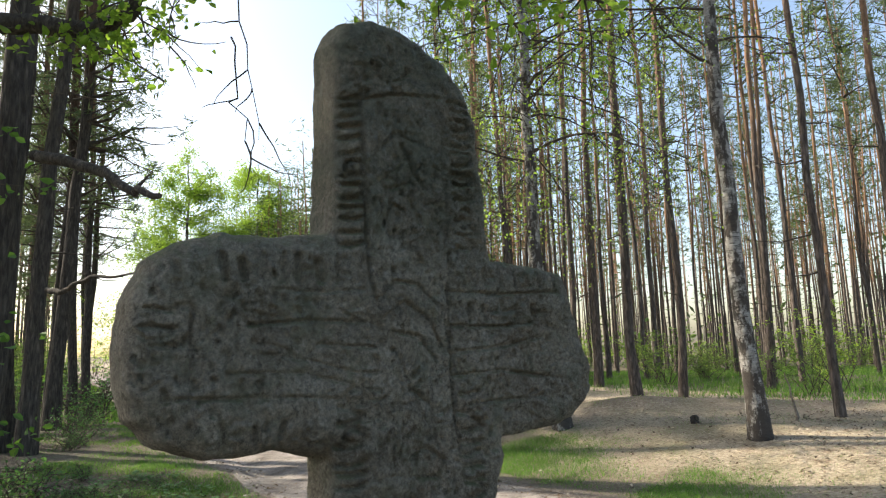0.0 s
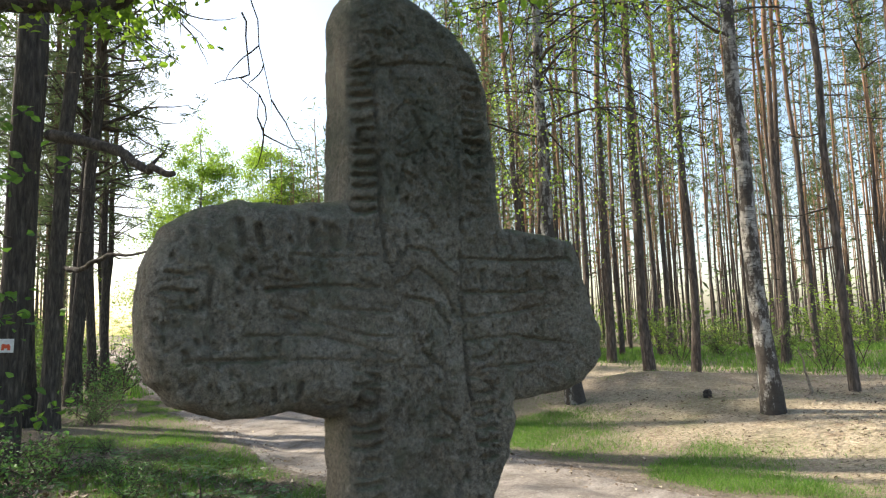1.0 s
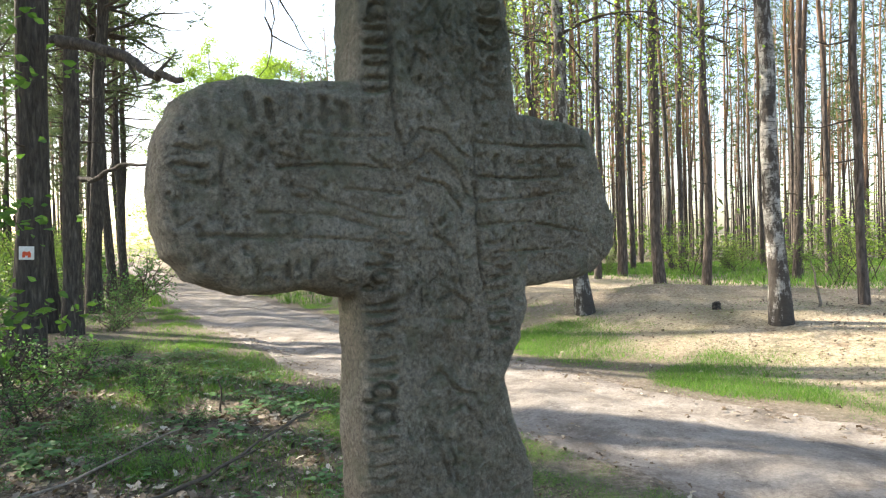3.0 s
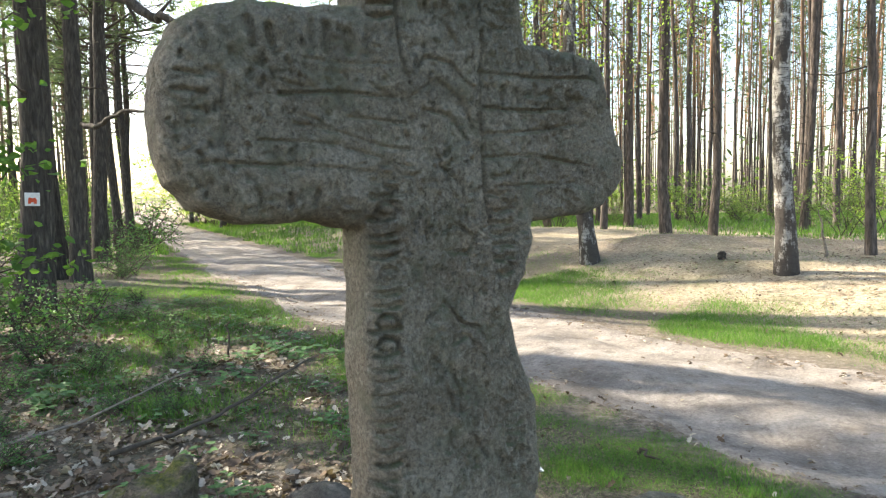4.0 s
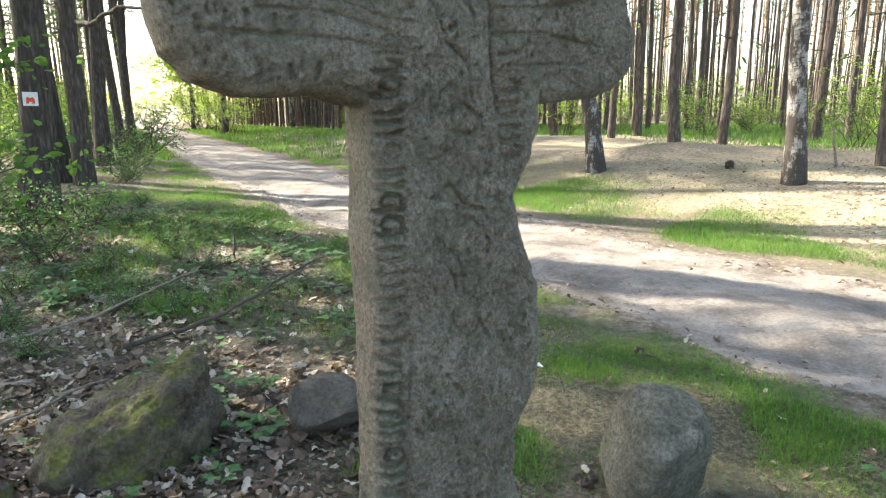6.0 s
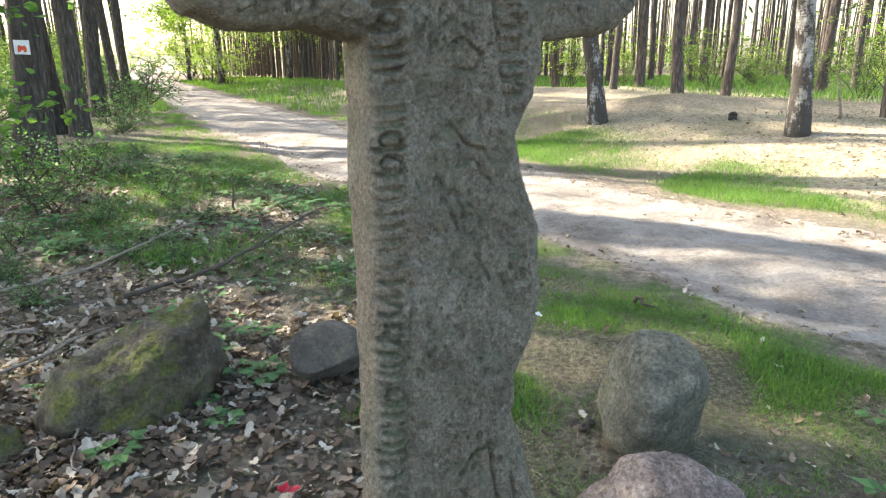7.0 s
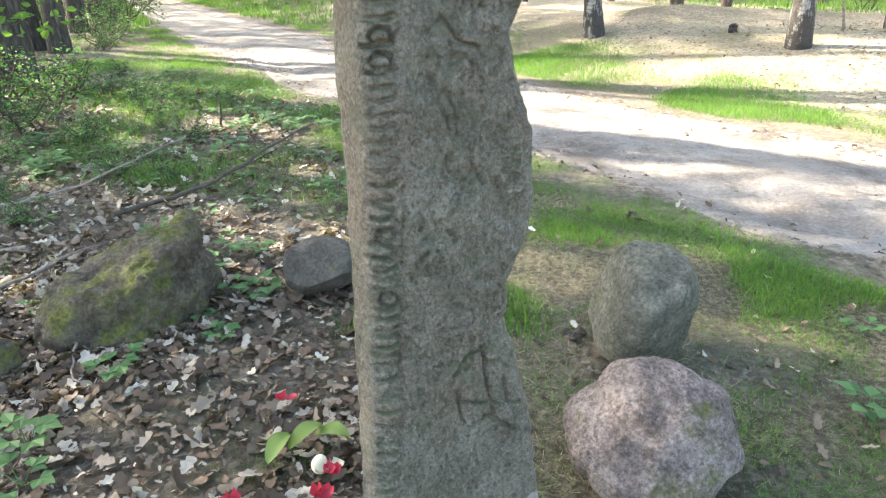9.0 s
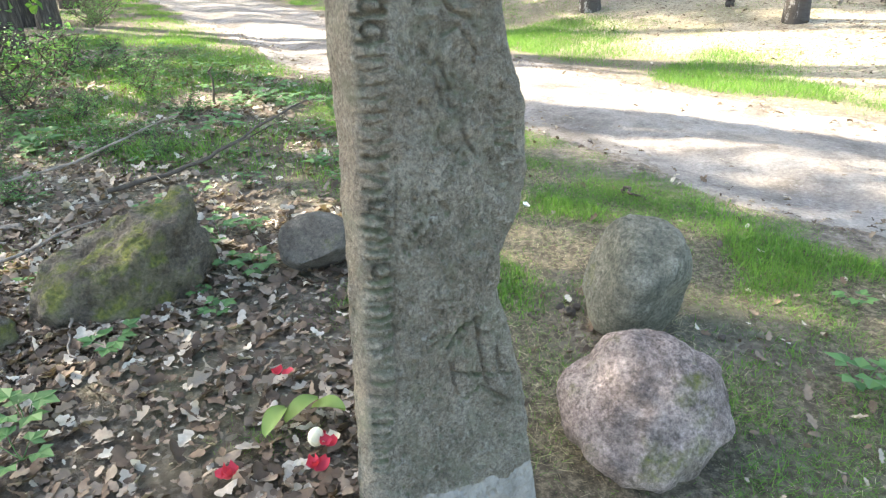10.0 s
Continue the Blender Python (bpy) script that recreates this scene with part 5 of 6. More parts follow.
def bushes():
    r = random.Random(31)
    base = [make_bush("bush", (6.2, 16.5, ground_at(6.2, 16.5)), 401, 1.6, 0.9, 8, 1500, 0.048, M_BUSHLEAF, "light green leafy bush under the pines"),
            make_bush("bush", (3.0, 17.5, ground_at(3.0, 17.5)), 402, 2.2, 1.0, 8, 1500, 0.05, M_BIRCHLEAF, "light green leafy bush under the pines"),
            make_bush("bush", (8.0, 15.5, ground_at(8, 15.5)), 403, 1.0, 0.9, 8, 1200, 0.045, M_BUSHLEAF, "light green leafy bush under the pines")]
    n = 0
    while n < 105:
        x, y = r.uniform(-28, 34), r.uniform(9, 55)
        d = float(road_side([x], [y])[0][0])
        if d < 7.4 or (d < 9 and r.random() < 0.5):
            continue
        if x > -3 and y < 15.5 and d < 8.5:
            continue
        o = copy_thing(r.choice(base), Matrix.Translation((x, y, ground_at(x, y))) @ pose(0, 0, 0, 0, 0, r.uniform(0, 360)))
        q = r.uniform(0.6, 1.25)
        o.scale = (q, q, q)
        n += 1
    for x, y, q in ((-12.6, 36.8, 1.5), (-11.3, 34.2, 1.2), (-15.2, 42.0, 1.7), (-17.2, 46.0, 1.9), (-20.0, 52.5, 2.2), (-9.8, 31.0, 1.0), (-41.0, 95.0, 3.0), (-44.5, 96.5, 2.6), (-48.0, 97.0, 3.0)):
        o = copy_thing(base[1], Matrix.Translation((x, y, ground_at(x, y))) @ pose(0, 0, 0, 0, 0, r.uniform(0, 360)))
        o.scale = (q * 1.3, q * 1.3, q)
    left = [make_bush("bush", (-5.5, 11.4, ground_at(-5.5, 11.4)), 411, 0.8, 0.8, 8, 700, 0.034, M_HERB, "green leafy bush at the edge of the track", "bushes beside the track"),
            make_bush("bush", (-5.0, 6.2, ground_at(-5, 6.2)), 412, 0.75, 0.8, 9, 560, 0.045, M_HERB, "low green bush at the foot of the trees", "bushes beside the track")]
    spots = [(-5.4, 10.9, 0, 0.5), (-5.9, 12.0, 0, 0.7), (-6.5, 13.2, 0, 0.9), (-7.3, 14.8, 0, 1.3), (-8.0, 17.0, 0, 1.9), (-9.3, 20.0, 0, 2.3), (-3.7, 6.6, 1, 0.9), (-3.3, 5.2, 1, 0.75), (-3.0, 4.3, 1, 0.45), (-2.6, 3.6, 1, 0.35), (-3.4, 3.6, 1, 0.75),
             (-4.4, 5.4, 1, 1.2), (-4.3, 6.6, 1, 1.1), (-3.9, 4.3, 1, 0.9), (-2.2, 3.2, 1, 0.3), (-2.7, 4.9, 1, 0.4), (-3.0, 6.6, 1, 0.45), (-5.9, 8.0, 0, 0.8), (-7.6, 10.0, 0, 1.1), (-9.0, 13.0, 0, 1.4), (-6.9, 8.2, 1, 1.2), (-2.6, 5.9, 1, 0.55)]
    for _ in range(14):          # sparse low shoots in the litter
        y = r.uniform(3.4, 9.0)
        spots.append((-0.62 * y + r.uniform(0.0, 0.28 * y), y, 1, r.uniform(0.2, 0.38)))
    for y in range(15, 48, 2):          # taller growth deeper along the track
        mid = float(np.interp(y, LINE[::-1, 1][::-1], LINE[:, 0]))
        spots.append((mid - 3.4 - r.uniform(0, 0.08 * y), y + r.uniform(-0.6, 0.6), 0, 1.0 + y * 0.045))
    for x, y, k, q in spots:
        o = copy_thing(left[k], Matrix.Translation((x, y, ground_at(x, y))) @ pose(0, 0, 0, 0, 0, r.uniform(0, 360)))
        o.scale = (q, q, q)


bushes()


def sapling():
    """Young oak whose leafy sprays reach in from the side."""
    rng = np.random.default_rng(423)
    o = np.array([-4.15, 5.0, ground_at(-4.15, 5.0)])
    t = thing("oak_sapling", o, "young oak sapling with fresh green lobed leaves", "sapling")
    st, gr = Geo(), Geo()
    stem = limb(st, rng, [(0, 0, -0.05), (0.05, 0.02, 1.0), (-0.02, 0.05, 2.2), (0.05, 0.0, 3.4)], 0.03, 0.008)
    for end, n in (((-3.25, 5.0, 1.72), 34), ((-3.05, 5.05, 1.62), 22), ((-3.3, 4.9, 1.06), 46), ((-2.95, 5.0, 0.92), 34), ((-3.4, 5.0, 0.55), 22), ((-3.3, 4.8, 2.6), 40), ((-2.95, 5.0, 2.75), 22),
                   ((-3.45, 5.2, 2.2), 26), ((-3.3, 5.1, 3.2), 36), ((-3.6, 4.7, 1.35), 20)):
        e = np.array(end) - o
        z0 = max(0.3, e[2] - 0.25)
        b0 = stem[np.argmin(np.abs(stem[:, 2] - z0))]
        p = b0 + (e - b0) * np.linspace(0, 1, 9)[:, None]
        p[1:-1] += rng.standard_normal((7, 3)) * 0.03
        st.tube(p, np.linspace(0.010, 0.003, 9), 5)
        c = p[rng.integers(4, 9, n * 2)] + rng.standard_normal((n * 2, 3)) * np.array([0.13, 0.13, 0.055])
        leaf_cloud(gr, c, rng, 0.085, 0.6, 0.35, 0.15, True)
    tagged(piece("branchwork", st, M_TWIG, t), kind="stuff")
    tagged(piece("foliage", gr, M_SAPLING, t, "fresh green lobed leaves", smooth=False), kind="stuff")


sapling()


def herbs():
    """Low green plants in the litter."""
    def herb(at, seed, leaves, size, label):
        rng = np.random.default_rng(seed)
        t = thing("seedling", at, label, "plant", "low plants in the litter")
        st, gr = Geo(), Geo()
        for k in range(leaves):
            a = k * 2.4 + rng.uniform(-0.3, 0.3)
            d = np.array([math.cos(a), math.sin(a), rng.uniform(0.5, 1.3)])
            p = wander(rng, (0, 0, 0), d, size * rng.uniform(0.7, 1.3), 3, 0.1)
            st.tube(p, (0.002, 0.0018, 0.0015, 0.001), 4)
            o = np.array([[math.cos(a), math.sin(a), 0.1]])
            for turn, q in ((0, 1.0), (1.1, 0.8), (-1.1, 0.8)):
                ax = np.array([[math.cos(a + turn), math.sin(a + turn), rng.uniform(-0.2, 0.2)]])
                sd = np.array([[-math.sin(a + turn), math.cos(a + turn), 0.0]])
                gr.add(*kites(p[-1:], ax, sd, [size * 0.75 * q], [size * 0.55 * q], 0.12))
        tagged(piece("stalk", st, M_HERB, t), kind="stuff")
        tagged(piece("foliage", gr, M_HERB, t, smooth=False), kind="stuff")
        return t
    r = random.Random(41)
    base = [herb((-1.08, 1.80, 0.0), 1, 6, 0.07, "small green seedling in dry leaves"), herb((-1.17, 1.42, 0.0), 2, 7, 0.08, "small green seedling in dry leaves"),
            herb((-1.10, 1.28, 0.0), 3, 5, 0.07, "small green seedling in dry leaves")]
    spots = [(1.22, 1.5), (-0.80, 2.02), (-0.86, 2.42), (-0.92, 2.18), (-1.35, 2.5), (-1.6, 2.25), (-1.45, 2.75), (-1.0, 2.7), (1.5, 2.0), (-0.74, 2.35), (-1.75, 1.9), (-1.62, 1.55)]
    while len(spots) < 230:
        x, y = r.uniform(-4.6, -0.3), r.uniform(1.6, 8.5)
        d = float(road_side([x], [y])[0][0])
        if d > -1.5 or r.random() > 0.35 + 0.65 * (float(ripple(np.array([x]), np.array([y]), 1.7, 51)[0]) > 0.1) or x > -0.09 * y - 0.55 and y < 3.4:
            continue
        if (-1.6 < x < -0.8 and 1.75 < y < 2.5):
            continue
        spots.append((x, y))
    for x, y in spots:
        o = copy_thing(r.choice(base), Matrix.Translation((x, y, ground_at(x, y))) @ pose(0, 0, 0, r.uniform(-8, 8), r.uniform(-8, 8), r.uniform(0, 360)))
        q = r.uniform(0.5, 1.1) * (1 if y < 4 else 1.3)
        o.scale = (q, q, q)


herbs()


# ---- sticks, stump, flowers ----
def stick(name, pts, r0, r1, label, category="stick", side=(), seed=1, material=None):
    rng = np.random.default_rng(seed)
    g = Geo()
    p = limb(g, rng, pts, r0, r1, 7)
    for k, d, L in side:
        q = wander(rng, p[k], d, L, 5, 0.15)
        g.tube(q, np.linspace(r1 * 1.2, 0.002, 6), 5)
    tagged(piece(name, g, material or M_DEADWOOD), label, category)


stick("stick", [(-1.83, 5.38, -0.05), (-1.82, 5.39, 0.12), (-1.80, 5.37, 0.30)], 0.012, 0.006, "thin dark stick standing upright in the turf", material=M_TWIG)
stick("fallen_branch", [(-1.75, 3.25, 0.03), (-1.5, 3.55, 0.05), (-1.28, 3.82, 0.06), (-1.15, 4.35, 0.10), (-0.95, 4.75, 0.16)], 0.015, 0.006, "thin dead branch lying on the litter", "branch",
      ((11, (0.5, 0.3, 0.2), 0.3),), 3, M_TWIG)
stick("fallen_branch", [(-3.0, 3.05, 0.03), (-2.4, 3.3, 0.05), (-2.05, 3.75, 0.09), (-1.75, 4.4, 0.15)], 0.012, 0.005, "thin dead branch lying on the litter", "branch", (), 5)
stick("fallen_branch", [(-3.2, 2.75, 0.03), (-2.6, 2.85, 0.04), (-1.95, 2.8, 0.03)], 0.03, 0.015, "thin dead branch lying on the litter", "branch", (), 7)
stick("stick", [(-2.05, 2.15, 0.02), (-1.75, 2.3, 0.05), (-1.5, 2.62, 0.12)], 0.010, 0.004, "dry bent twig lying among leaves", seed=9)
stick("stick", [(-1.32, 1.98, 0.02), (-1.26, 1.88, 0.05), (-1.17, 1.72, 0.02)], 0.006, 0.003, "dry bent twig lying among leaves", seed=10)
stick("stick", [(0.95, 3.17, 0.0), (0.97, 3.15, 0.045), (1.01, 3.11, 0.03), (1.05, 3.05, 0.0)], 0.010, 0.004, "dark root stub on the edge of the sandy track", seed=11, material=M_TWIG)
stick("tree_stump", [(3.75, 8.95, ground_at(3.75, 8.95) - 0.05), (3.75, 8.95, ground_at(3.75, 8.95) + 0.03), (3.75, 8.96, ground_at(3.75, 8.95) + 0.07)], 0.065, 0.055, "small dark sawn tree stump in pine litter", "stump", seed=12, material=M_DARKBARK)
stick("broken_stem", [(5.0, 8.7, ground_at(5, 8.7) - 0.03), (4.97, 8.7, ground_at(5, 8.7) + 0.3), (4.9, 8.7, ground_at(5, 8.7) + 0.62)], 0.022, 0.006, "pale broken dry stem standing in straw", "stem", seed=13)


def tulips():
    rng = np.random.default_rng(61)
    t = thing("tulip_bunch", (-0.36, 1.40, 0.0), "withered tulip flowers with broad yellow-green leaves", "flowers")
    for (x, y, a, L) in ((-0.115, -0.065, 1.15, 0.10), (-0.07, -0.01, 0.75, 0.11), (-0.01, 0.05, -0.35, 0.11)):
        g = Geo()
        n = 8
        f = np.linspace(0, 1, n)
        w = 0.028 * np.sin(np.pi * np.clip(f * 0.92 + 0.06, 0, 1)) ** 0.7
        cx, cy = x + np.cos(a) * L * f, y + np.sin(a) * L * f
        cz = 0.015 + 0.035 * np.sin(np.pi * f * 0.8)
        nx, ny = -np.sin(a), np.cos(a)
        v = np.concatenate([np.stack([cx + nx * w * k, cy + ny * w * k, cz + abs(k) * 0.010], 1) for k in (-1, 0, 1)])
        q = [[k * n + i, k * n + i + 1, (k + 1) * n + i + 1, (k + 1) * n + i] for k in (0, 1) for i in range(n - 1)]
        g.add(v, q)
        piece("leaf", g, M_TULIP, t, "broad yellow-green tulip leaf")
    bm = bmesh.new()
    bmesh.ops.create_icosphere(bm, subdivisions=3, radius=0.022)
    for v in bm.verts:
        v.co = Vector((v.co.x * (1 - v.co.z * 9), v.co.y * (1 - v.co.z * 9), v.co.z * 1.35 + 0.03)) * (1 + 0.08 * noise.noise(v.co * 60))
    for fc in bm.faces:
        fc.smooth = True
    me = bpy.data.meshes.new("seed_pod")
    bm.to_mesh(me)
    bm.free()
    me.materials.append(M_CREAM)
    pod = new("flower_head", me)
    pod.parent = t
    pod.matrix_basis = pose(0.02, -0.075, 0.0, 10, 14, 0)
    pod["label"] = "pale cream flower head"
    for k in range(3):
        g = Geo()
        a = rng.uniform(0, 6.28)
        g.add(*petal_shape(0.034, 0.018, 0.010))
        o = piece("petal", g, M_CREAM, t, "fallen cream petal")
        o.matrix_basis = pose(0.02 + rng.uniform(-0.05, 0.05), -0.09 + rng.uniform(-0.03, 0.02), 0.012, rng.uniform(-15, 15), 0, rng.uniform(0, 360))


def petal_shape(L, W, lift):
    n, m = 6, 4
    v, f = [], []
    for i in range(n + 1):
        t = i / n
        w = W * math.sin(math.pi * (0.08 + 0.84 * t)) ** 0.6
        for j in range(m + 1):
            k = j / m * 2 - 1
            v.append((k * w, (t - 0.5) * L, lift * (k * k + (2 * t - 1) ** 2)))
    for i in range(n):
        for j in range(m):
            a = i * (m + 1) + j
            f.append((a, a + 1, a + m + 2, a + m + 1))
    return v, f


tulips()
rp = random.Random(71)
for x, y, k in ((-0.49, 1.59, 2), (-0.30, 1.30, 3), (-0.525, 1.19, 3), (-0.31, 1.21, 2)):
    for _ in range(k):
        g = Geo()
        g.add(*petal_shape(rp.uniform(0.03, 0.048), rp.uniform(0.014, 0.022), rp.uniform(0.004, 0.018)))
        ob = piece("petal", g, M_RED)
        ob.matrix_basis = pose(x + rp.uniform(-0.025, 0.025), y + rp.uniform(-0.025, 0.025), 0.018 + rp.uniform(0, 0.012), rp.uniform(-20, 20), rp.uniform(-20, 20), rp.uniform(0, 360))
        tagged(ob, "fallen red tulip petal on dry leaves", "petal", "red petals by the cross")


def clod(at, r, seed):
    ob = boulder("dirt_clod", at, (r, r * 0.9, r * 0.7), (0, 0, seed * 40), seed, M_TWIG, "small dark clod of earth and roots", 0.5, 2.1, 2, 3)
    ob["category"] = "earth clod"


for q, (x, y) in enumerate(((0.455, 1.96), (0.485, 1.995), (0.43, 2.0), (0.93, 1.78))):
    clod((x, y, 0.015), 0.022 - 0.003 * q, 40 + q)
scrap = Geo()
scrap.add(*petal_shape(0.04, 0.018, 0.008))
ob = piece("paper_scrap", scrap, M_WHITE)
ob.matrix_basis = pose(0.42, 2.93, 0.035, 10, 15, 30)
tagged(ob, "small white scrap lying in the grass", "litter scrap")


# ---- litter and grass ----
def oak_leaf(rng):
    """Lobed outline, curled: verts and faces."""
    n = 7
    rows, f = [], []
    for i in range(n):
        t = i / (n - 1)
        lobe = (0.30 if i % 2 else 0.17) * math.sin(math.pi * min(1, t * 0.9 + 0.1)) ** 0.7 + 0.015
        rows += [(-lobe, t), (0.0, t - 0.03), (lobe, t)]
    v = np.array([(x, y - 0.5, 0) for x, y in rows])
    cu, cl = rng.uniform(-0.5, 0.9), rng.uniform(-0.3, 0.5)
    v[:, 2] = cu * v[:, 0] ** 2 * 2.5 + cl * v[:, 1] ** 2 + rng.standard_normal(len(v)) * 0.03
    for i in range(n - 1):
        a = i * 3
        f += [(a, a + 1, a + 4, a + 3), (a + 1, a + 2, a + 5, a + 4)]
    v[:, 2] -= v[:, 2].min()
    return v, np.array(f)


def litter():
    rng = np.random.default_rng(81)
    shapes = [oak_leaf(rng) for _ in range(8)]
    meshes = []
    for v, f in shapes:
        g = Geo()
        g.add(v, f)
        meshes.append(g.mesh("leaf", M_DEAD))
    root = tagged(new("leaf_litter"), "dry brown and pale oak leaves strewn over the ground", "leaf litter", kind="structure")
    rest = Geo()
    n = 0
    want = 42000
    x, y = np.concatenate([rng.uniform(-4.2, 1.9, 150000), rng.uniform(-2.0, -0.1, 16000)]), np.concatenate([rng.uniform(0.7, 7.5, 150000), rng.uniform(0.8, 2.8, 16000)])
    d, s, hw, gr, st, sd = zones(x, y)
    dens = np.where(d < -hw - 0.15, 1.0, 0.0) * (1 - 0.75 * gr) * np.where(x < -0.1, 1.0, 0.05) * (0.35 + 0.65 * (ripple(x, y, 2.4, 82) > -0.25))
    dens *= np.where(y < 3.0, 1.0, 0.45)
    keep = np.nonzero(rng.random(len(x)) < dens * 0.6)[0][:want]
    order = keep[np.argsort(np.hypot(x[keep] + 0.6, y[keep] - 1.6))]
    z = lay(x[order], y[order])
    for k, (a, b, c) in enumerate(zip(x[order], y[order], z)):
        q = (0.016 + 0.07 * rng.random() ** 3.2) if a < -0.1 else rng.uniform(0.02, 0.05)
        m = pose(a, b, c + rng.uniform(0.003, 0.02), rng.normal(0, 24), rng.normal(0, 24), rng.uniform(0, 360)) @ Matrix.Scale(q, 4)
        j = int(rng.integers(0, 8))
        if k < 300:
            o = new("leaf", meshes[j])
            o.parent = root
            o.matrix_basis = m
        else:
            v, f = shapes[j]
            mm = np.array(m)
            rest.add(v @ mm[:3, :3].T + mm[:3, 3], f)
    tagged(piece("fallen_leaves", rest, M_DEAD), "scattered dry brown oak leaves", "leaves", kind="stuff")


litter()


def blades(name, material, label, seed, area, tries, density, tall, wide, segments=2, bend=0.5):
    rng = np.random.default_rng(seed)
    x, y = rng.uniform(area[0], area[1], tries), rng.uniform(area[2], area[3], tries)
    p = density(x, y)
    k = rng.random(tries) < p
    x, y, p = x[k], y[k], p[k]
    n = len(x)
    z = lay(x, y) - 0.01
    a = rng.uniform(0, 6.28, n)
    h = tall * rng.uniform(0.35, 1.15, n) * (0.5 + 0.5 * p)
    w = wide * rng.uniform(0.6, 1.3, n)
    le = bend * rng.uniform(0.1, 1.3, n) * h
    b = rng.uniform(0, 6.28, n)
    base = np.stack([x, y, z], 1)
    s = np.stack([np.cos(a), np.sin(a), 0 * a], 1)
    o = np.stack([np.cos(b), np.sin(b), 0 * b], 1)
    up = np.array([0, 0, 1.0])
    mid = base + up * (h * 0.6)[:, None] + o * (le * 0.35)[:, None]
    tip = base + up * (h * (1 - 0.25 * bend))[:, None] + o * le[:, None]
    g = Geo()
    if segments == 2:
        v = np.stack([base - s * w[:, None], base + s * w[:, None], mid + s * (w * 0.75)[:, None], mid - s * (w * 0.75)[:, None], tip], 1)
        i = np.arange(n)[:, None] * 5
        g.add(v.reshape(-1, 3), i + np.array([[0, 1, 2, 3]]))
        g.f.append((i + np.array([[3, 2, 4]])))
    else:
        v = np.stack([base - s * w[:, None], base + s * w[:, None], tip], 1)
        g.add(v.reshape(-1, 3), np.arange(n * 3).reshape(n, 3))
    tagged(piece(name, g, material, smooth=False), label, "grass", kind="stuff")


def grass_zone(x, y):
    d, s, hw, g, st, sd = zones(x, y)
    return g * (1 - sd) * (np.abs(d) > hw - 0.12) * (0.15 + 0.85 * soft(-0.4, 0.3, ripple(x, y, 3.1, 91) + 0.5 * ripple(x, y, 9, 92))) * (d < 7)


def far_zone(x, y):
    d, s, hw, g, st, sd = zones(x, y)
    return np.where(d > 0, np.maximum(g, 0.05), 0) * (d > hw - 0.05) * (d < 7) * (0.12 + 0.88 * soft(-0.45, 0.3, ripple(x, y, 2.6, 98) + 0.6 * ripple(x, y, 7, 99)))


def bare_zone(x, y):
    d, s, hw, g, st, sd = zones(x, y)
    return (d < -hw + 0.1) * (0.25 + 0.5 * (ripple(x, y, 3.0, 99) > 0)) * np.where(x > 0.15, 0.6, 1.0)


def tuft_zone(x, y):
    return grass_zone(x, y) * soft(0.0, 0.3, ripple(x, y, 5.5, 95))


def left_zone(x, y):
    d, s, hw, g, st, sd = zones(x, y)
    return (d < -hw - 0.1) * soft(-0.1, 0.5, ripple(x, y, 1.4, 96) * 0.7 + ripple(x, y, 4.0, 97) * 0.5 + 0.15 * soft(3, 5, y)) * soft(2.4, 3.3, y)


def verge_zone(x, y):
    d, s, hw, g, st, sd = zones(x, y)
    return (d < -hw + 0.05) * (0.12 + 0.55 * soft(-0.1, 0.6, 0.7 * ripple(x, y, 2.3, 103) + 0.8 * ripple(x, y, 8.5, 104)))


def straw_zone(x, y):
    d, s, hw, g, st, sd = zones(x, y)
    return np.clip(st * 0.8 + (d < -hw) * np.where(x > 0, 0.45, 0.15), 0, 1) * (1 - sd)


def wood_zone(x, y):
    d, s, hw, g, st, sd = zones(x, y)
    return soft(6.8, 9.0, d) * 0.9


def debris():
    rng = np.random.default_rng(91)
    g = Geo()
    x, y = rng.uniform(-4, 7, 60000), rng.uniform(1.8, 12, 60000)
    d, s, hw, gr, st, sd = zones(x, y)
    p = np.where(np.abs(d) < hw, 0.03 + 0.22 * (np.abs(d) > hw - 0.3), 0.25 * st)
    k = np.nonzero(rng.random(len(x)) < p)[0]
    z = lay(x[k], y[k], d[k]) + 0.012
    v0, f0 = oak_leaf(rng)
    for a, b, c in zip(x[k], y[k], z):
        q = rng.uniform(0.015, 0.05)
        mm = np.array(pose(a, b, c, rng.normal(0, 16), rng.normal(0, 16), rng.uniform(0, 360)) @ Matrix.Scale(q, 4))
        g.add(v0 @ mm[:3, :3].T + mm[:3, 3], f0)
    tagged(piece("debris", g, M_DEAD), "small brown leaf scraps on sand and straw", "leaf scraps", kind="stuff")


debris()
blades("grass", M_GRASS, "short fresh green grass beside the track", 501, (-3.6, 3.2, 1.3, 5.2), 420000, grass_zone, 0.055, 0.0021, 1, 1.0)
blades("grass", M_GRASS, "soft green grass in the litter under the trees", 508, (-5.0, -0.2, 2.4, 9.5), 62000, left_zone, 0.11, 0.0022, 2, 1.1)
blades("grass", M_GRASS, "short fresh green grass beside the track", 509, (-2.5, 6.0, 4.0, 11.0), 420000, far_zone, 0.085, 0.0028, 1, 0.8)
blades("dry_grass", M_DRYGRASS, "pale dry grass stalks and needles on the ground", 510, (0.1, 2.4, 0.9, 4.0), 220000, bare_zone, 0.06, 0.0016, 1, 2.2)
blades("grass", M_GRASS, "thin patchy grass on trodden ground", 512, (0.05, 3.0, 0.75, 4.2), 230000, verge_zone, 0.06, 0.0018, 1, 1.2)
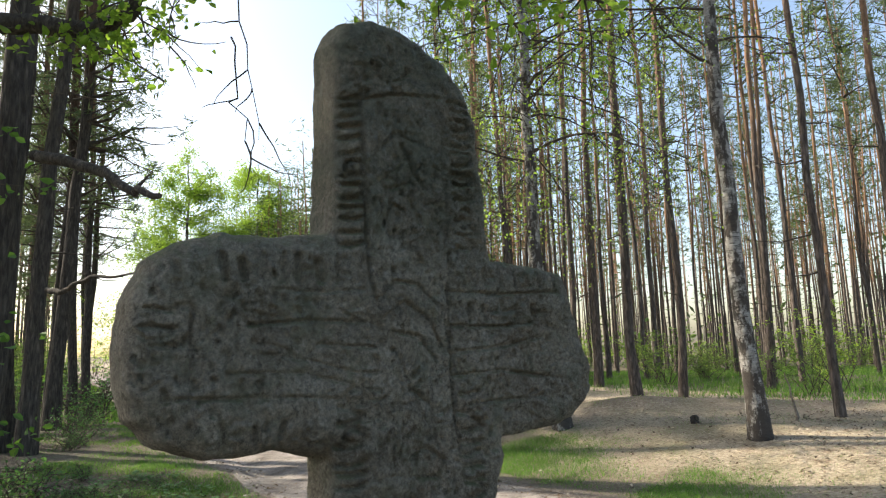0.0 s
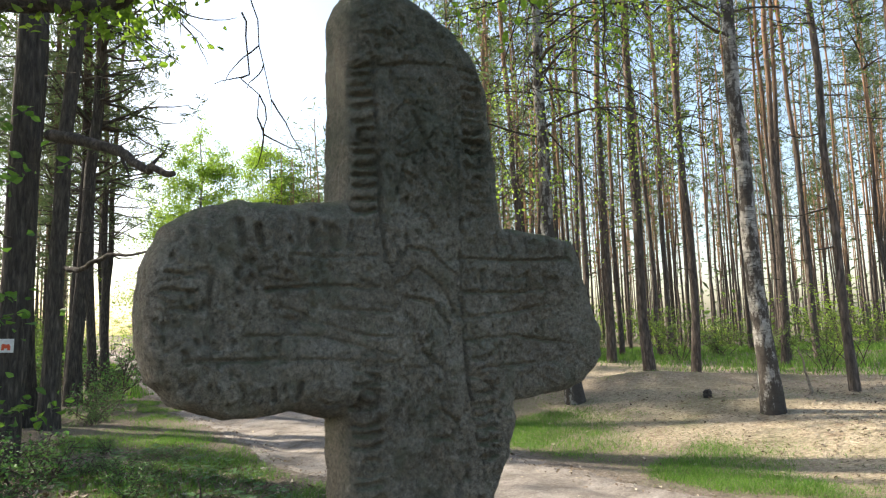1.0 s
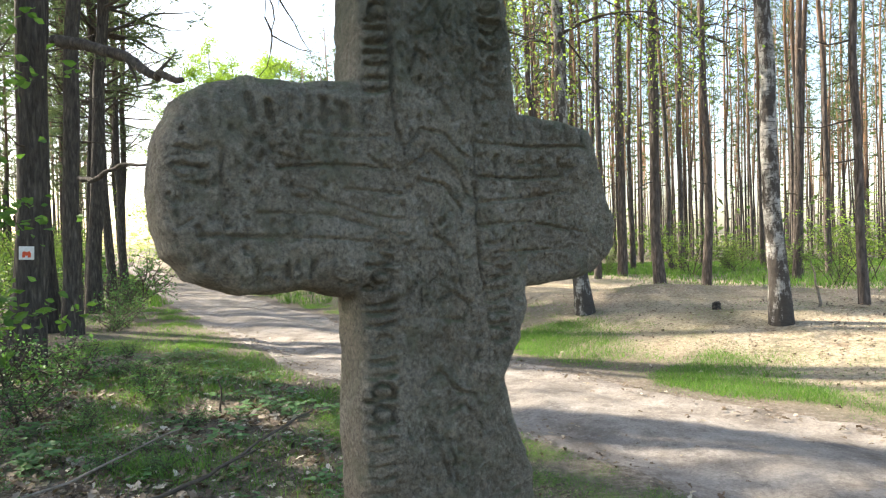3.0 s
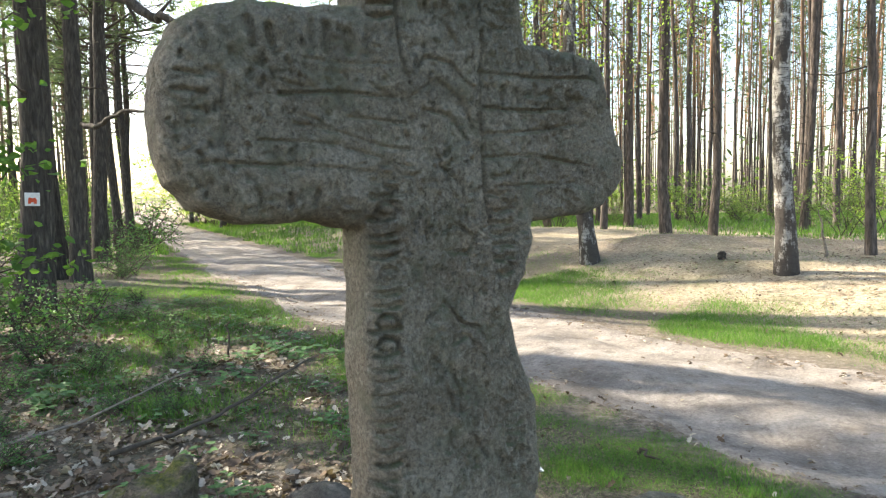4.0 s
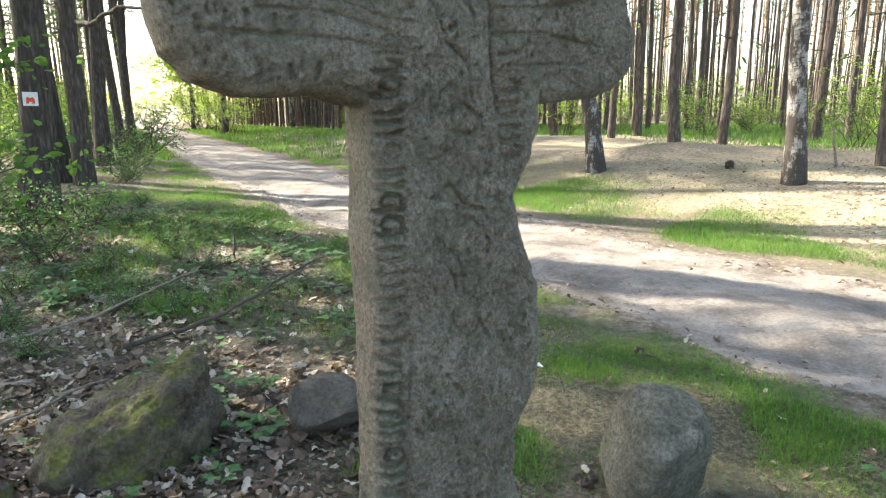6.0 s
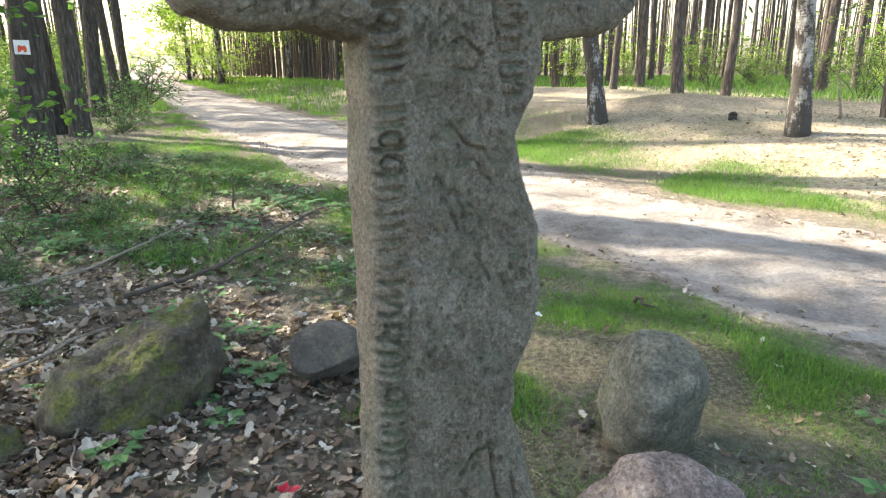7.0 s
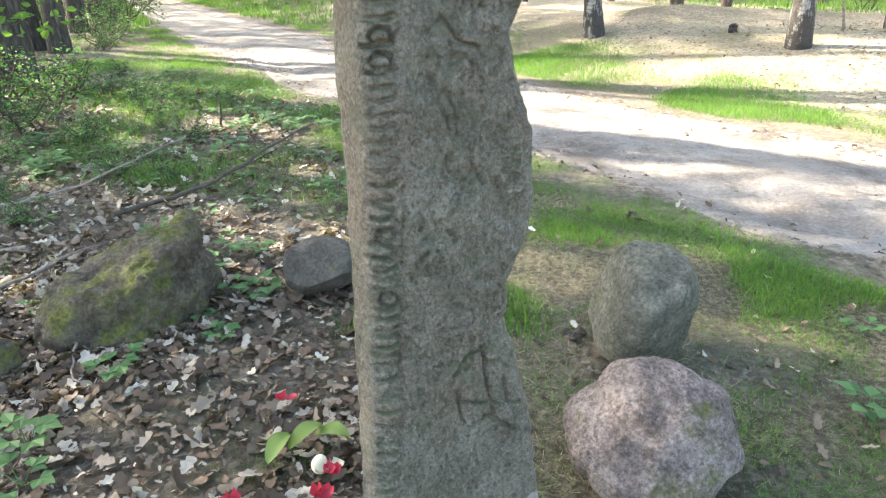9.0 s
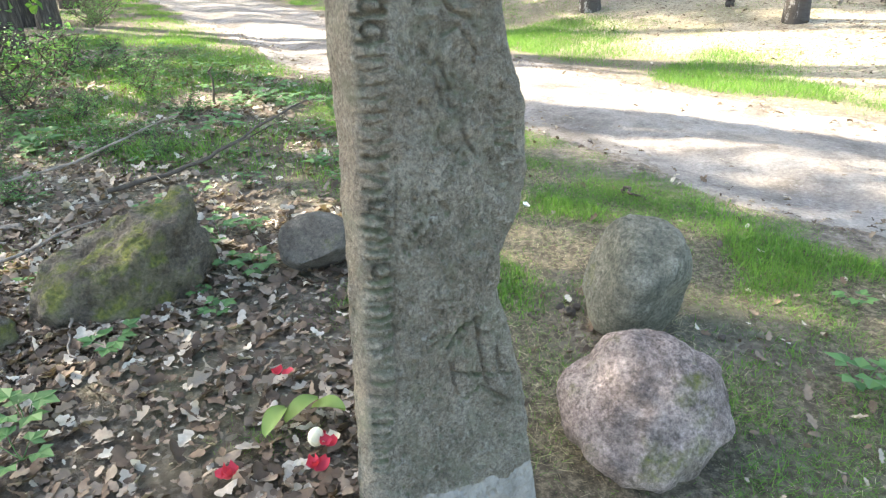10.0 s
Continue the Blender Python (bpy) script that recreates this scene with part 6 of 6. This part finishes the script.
blades("needle_litter", M_NEEDLELITTER, "brown pine needles and stalks strewn on the ground", 511, (-3.2, 2.2, 0.8, 5.0), 320000, bare_zone, 0.05, 0.0015, 1, 3.0)
blades("grass", M_GRASS, "tufts of fresh green grass beside the track", 507, (-3.6, 3.2, 1.6, 5.6), 260000, tuft_zone, 0.075, 0.0019, 2, 0.8)
blades("grass", M_GRASS, "short fresh green grass beside the track", 502, (-9, 5, 5.2, 15), 260000, grass_zone, 0.10, 0.0036, 1, 0.8)
blades("grass", M_GRASS, "short fresh green grass beside the track", 503, (-24, 2, 15, 46), 160000, grass_zone, 0.22, 0.012, 1)
blades("dry_grass", M_DRYGRASS, "pale dry grass and pine straw", 504, (-3.0, 7.5, 1.2, 11), 170000, straw_zone, 0.05, 0.0016, 1, 1.6)
blades("grass", M_GRASS, "green undergrowth grass under the pines", 505, (-12, 22, 10, 34), 110000, wood_zone, 0.20, 0.009, 1)


# ---- the far wood ----
def far_wood():
    rng = np.random.default_rng(601)
    wood, green, low = Geo(), Geo(), Geo()
    n = 0
    while n < 560:
        x, y = rng.uniform(-95, 95), rng.uniform(15, 125)
        if not 46 < math.hypot(x, y) < 125 or x > 0.8 * y + 4:
            continue
        d = float(road_side([x], [y])[0][0])
        if abs(d) < 4.5 or (-0.47 * y < x < -0.14 * y and rng.random() < 0.75):
            continue
        z, h = ground_at(x, y), rng.uniform(15, 21)
        if -0.47 * y < x < -0.14 * y:
            h *= 0.5
        wood.tube([(x, y, z - 0.2), (x + rng.normal() * 0.3, y, z + h)], (rng.uniform(0.07, 0.14), 0.05), 5)
        c = np.array([x, y, z + h * 0.66]) + rng.standard_normal((40, 3)) * np.array([1.0, 1.0, h * 0.2])
        leaf_cloud(green, c, rng, 0.6, 0.3)
        if rng.random() < 0.8:
            c = np.array([x, y, z + 1.6]) + rng.standard_normal((26, 3)) * np.array([1.6, 1.6, 1.1])
            leaf_cloud(low, c, rng, 0.42, 0.6)
        n += 1
    t = tagged(new("far_wood"), "distant pine wood closing the view", "woods", kind="stuff")
    piece("trunk", wood, M_PINE, t)["kind"] = "stuff"
    piece("crown", green, M_NEEDLE, t, smooth=False)["kind"] = "stuff"
    piece("foliage", low, M_BUSHLEAF, t, smooth=False)["kind"] = "stuff"


far_wood()
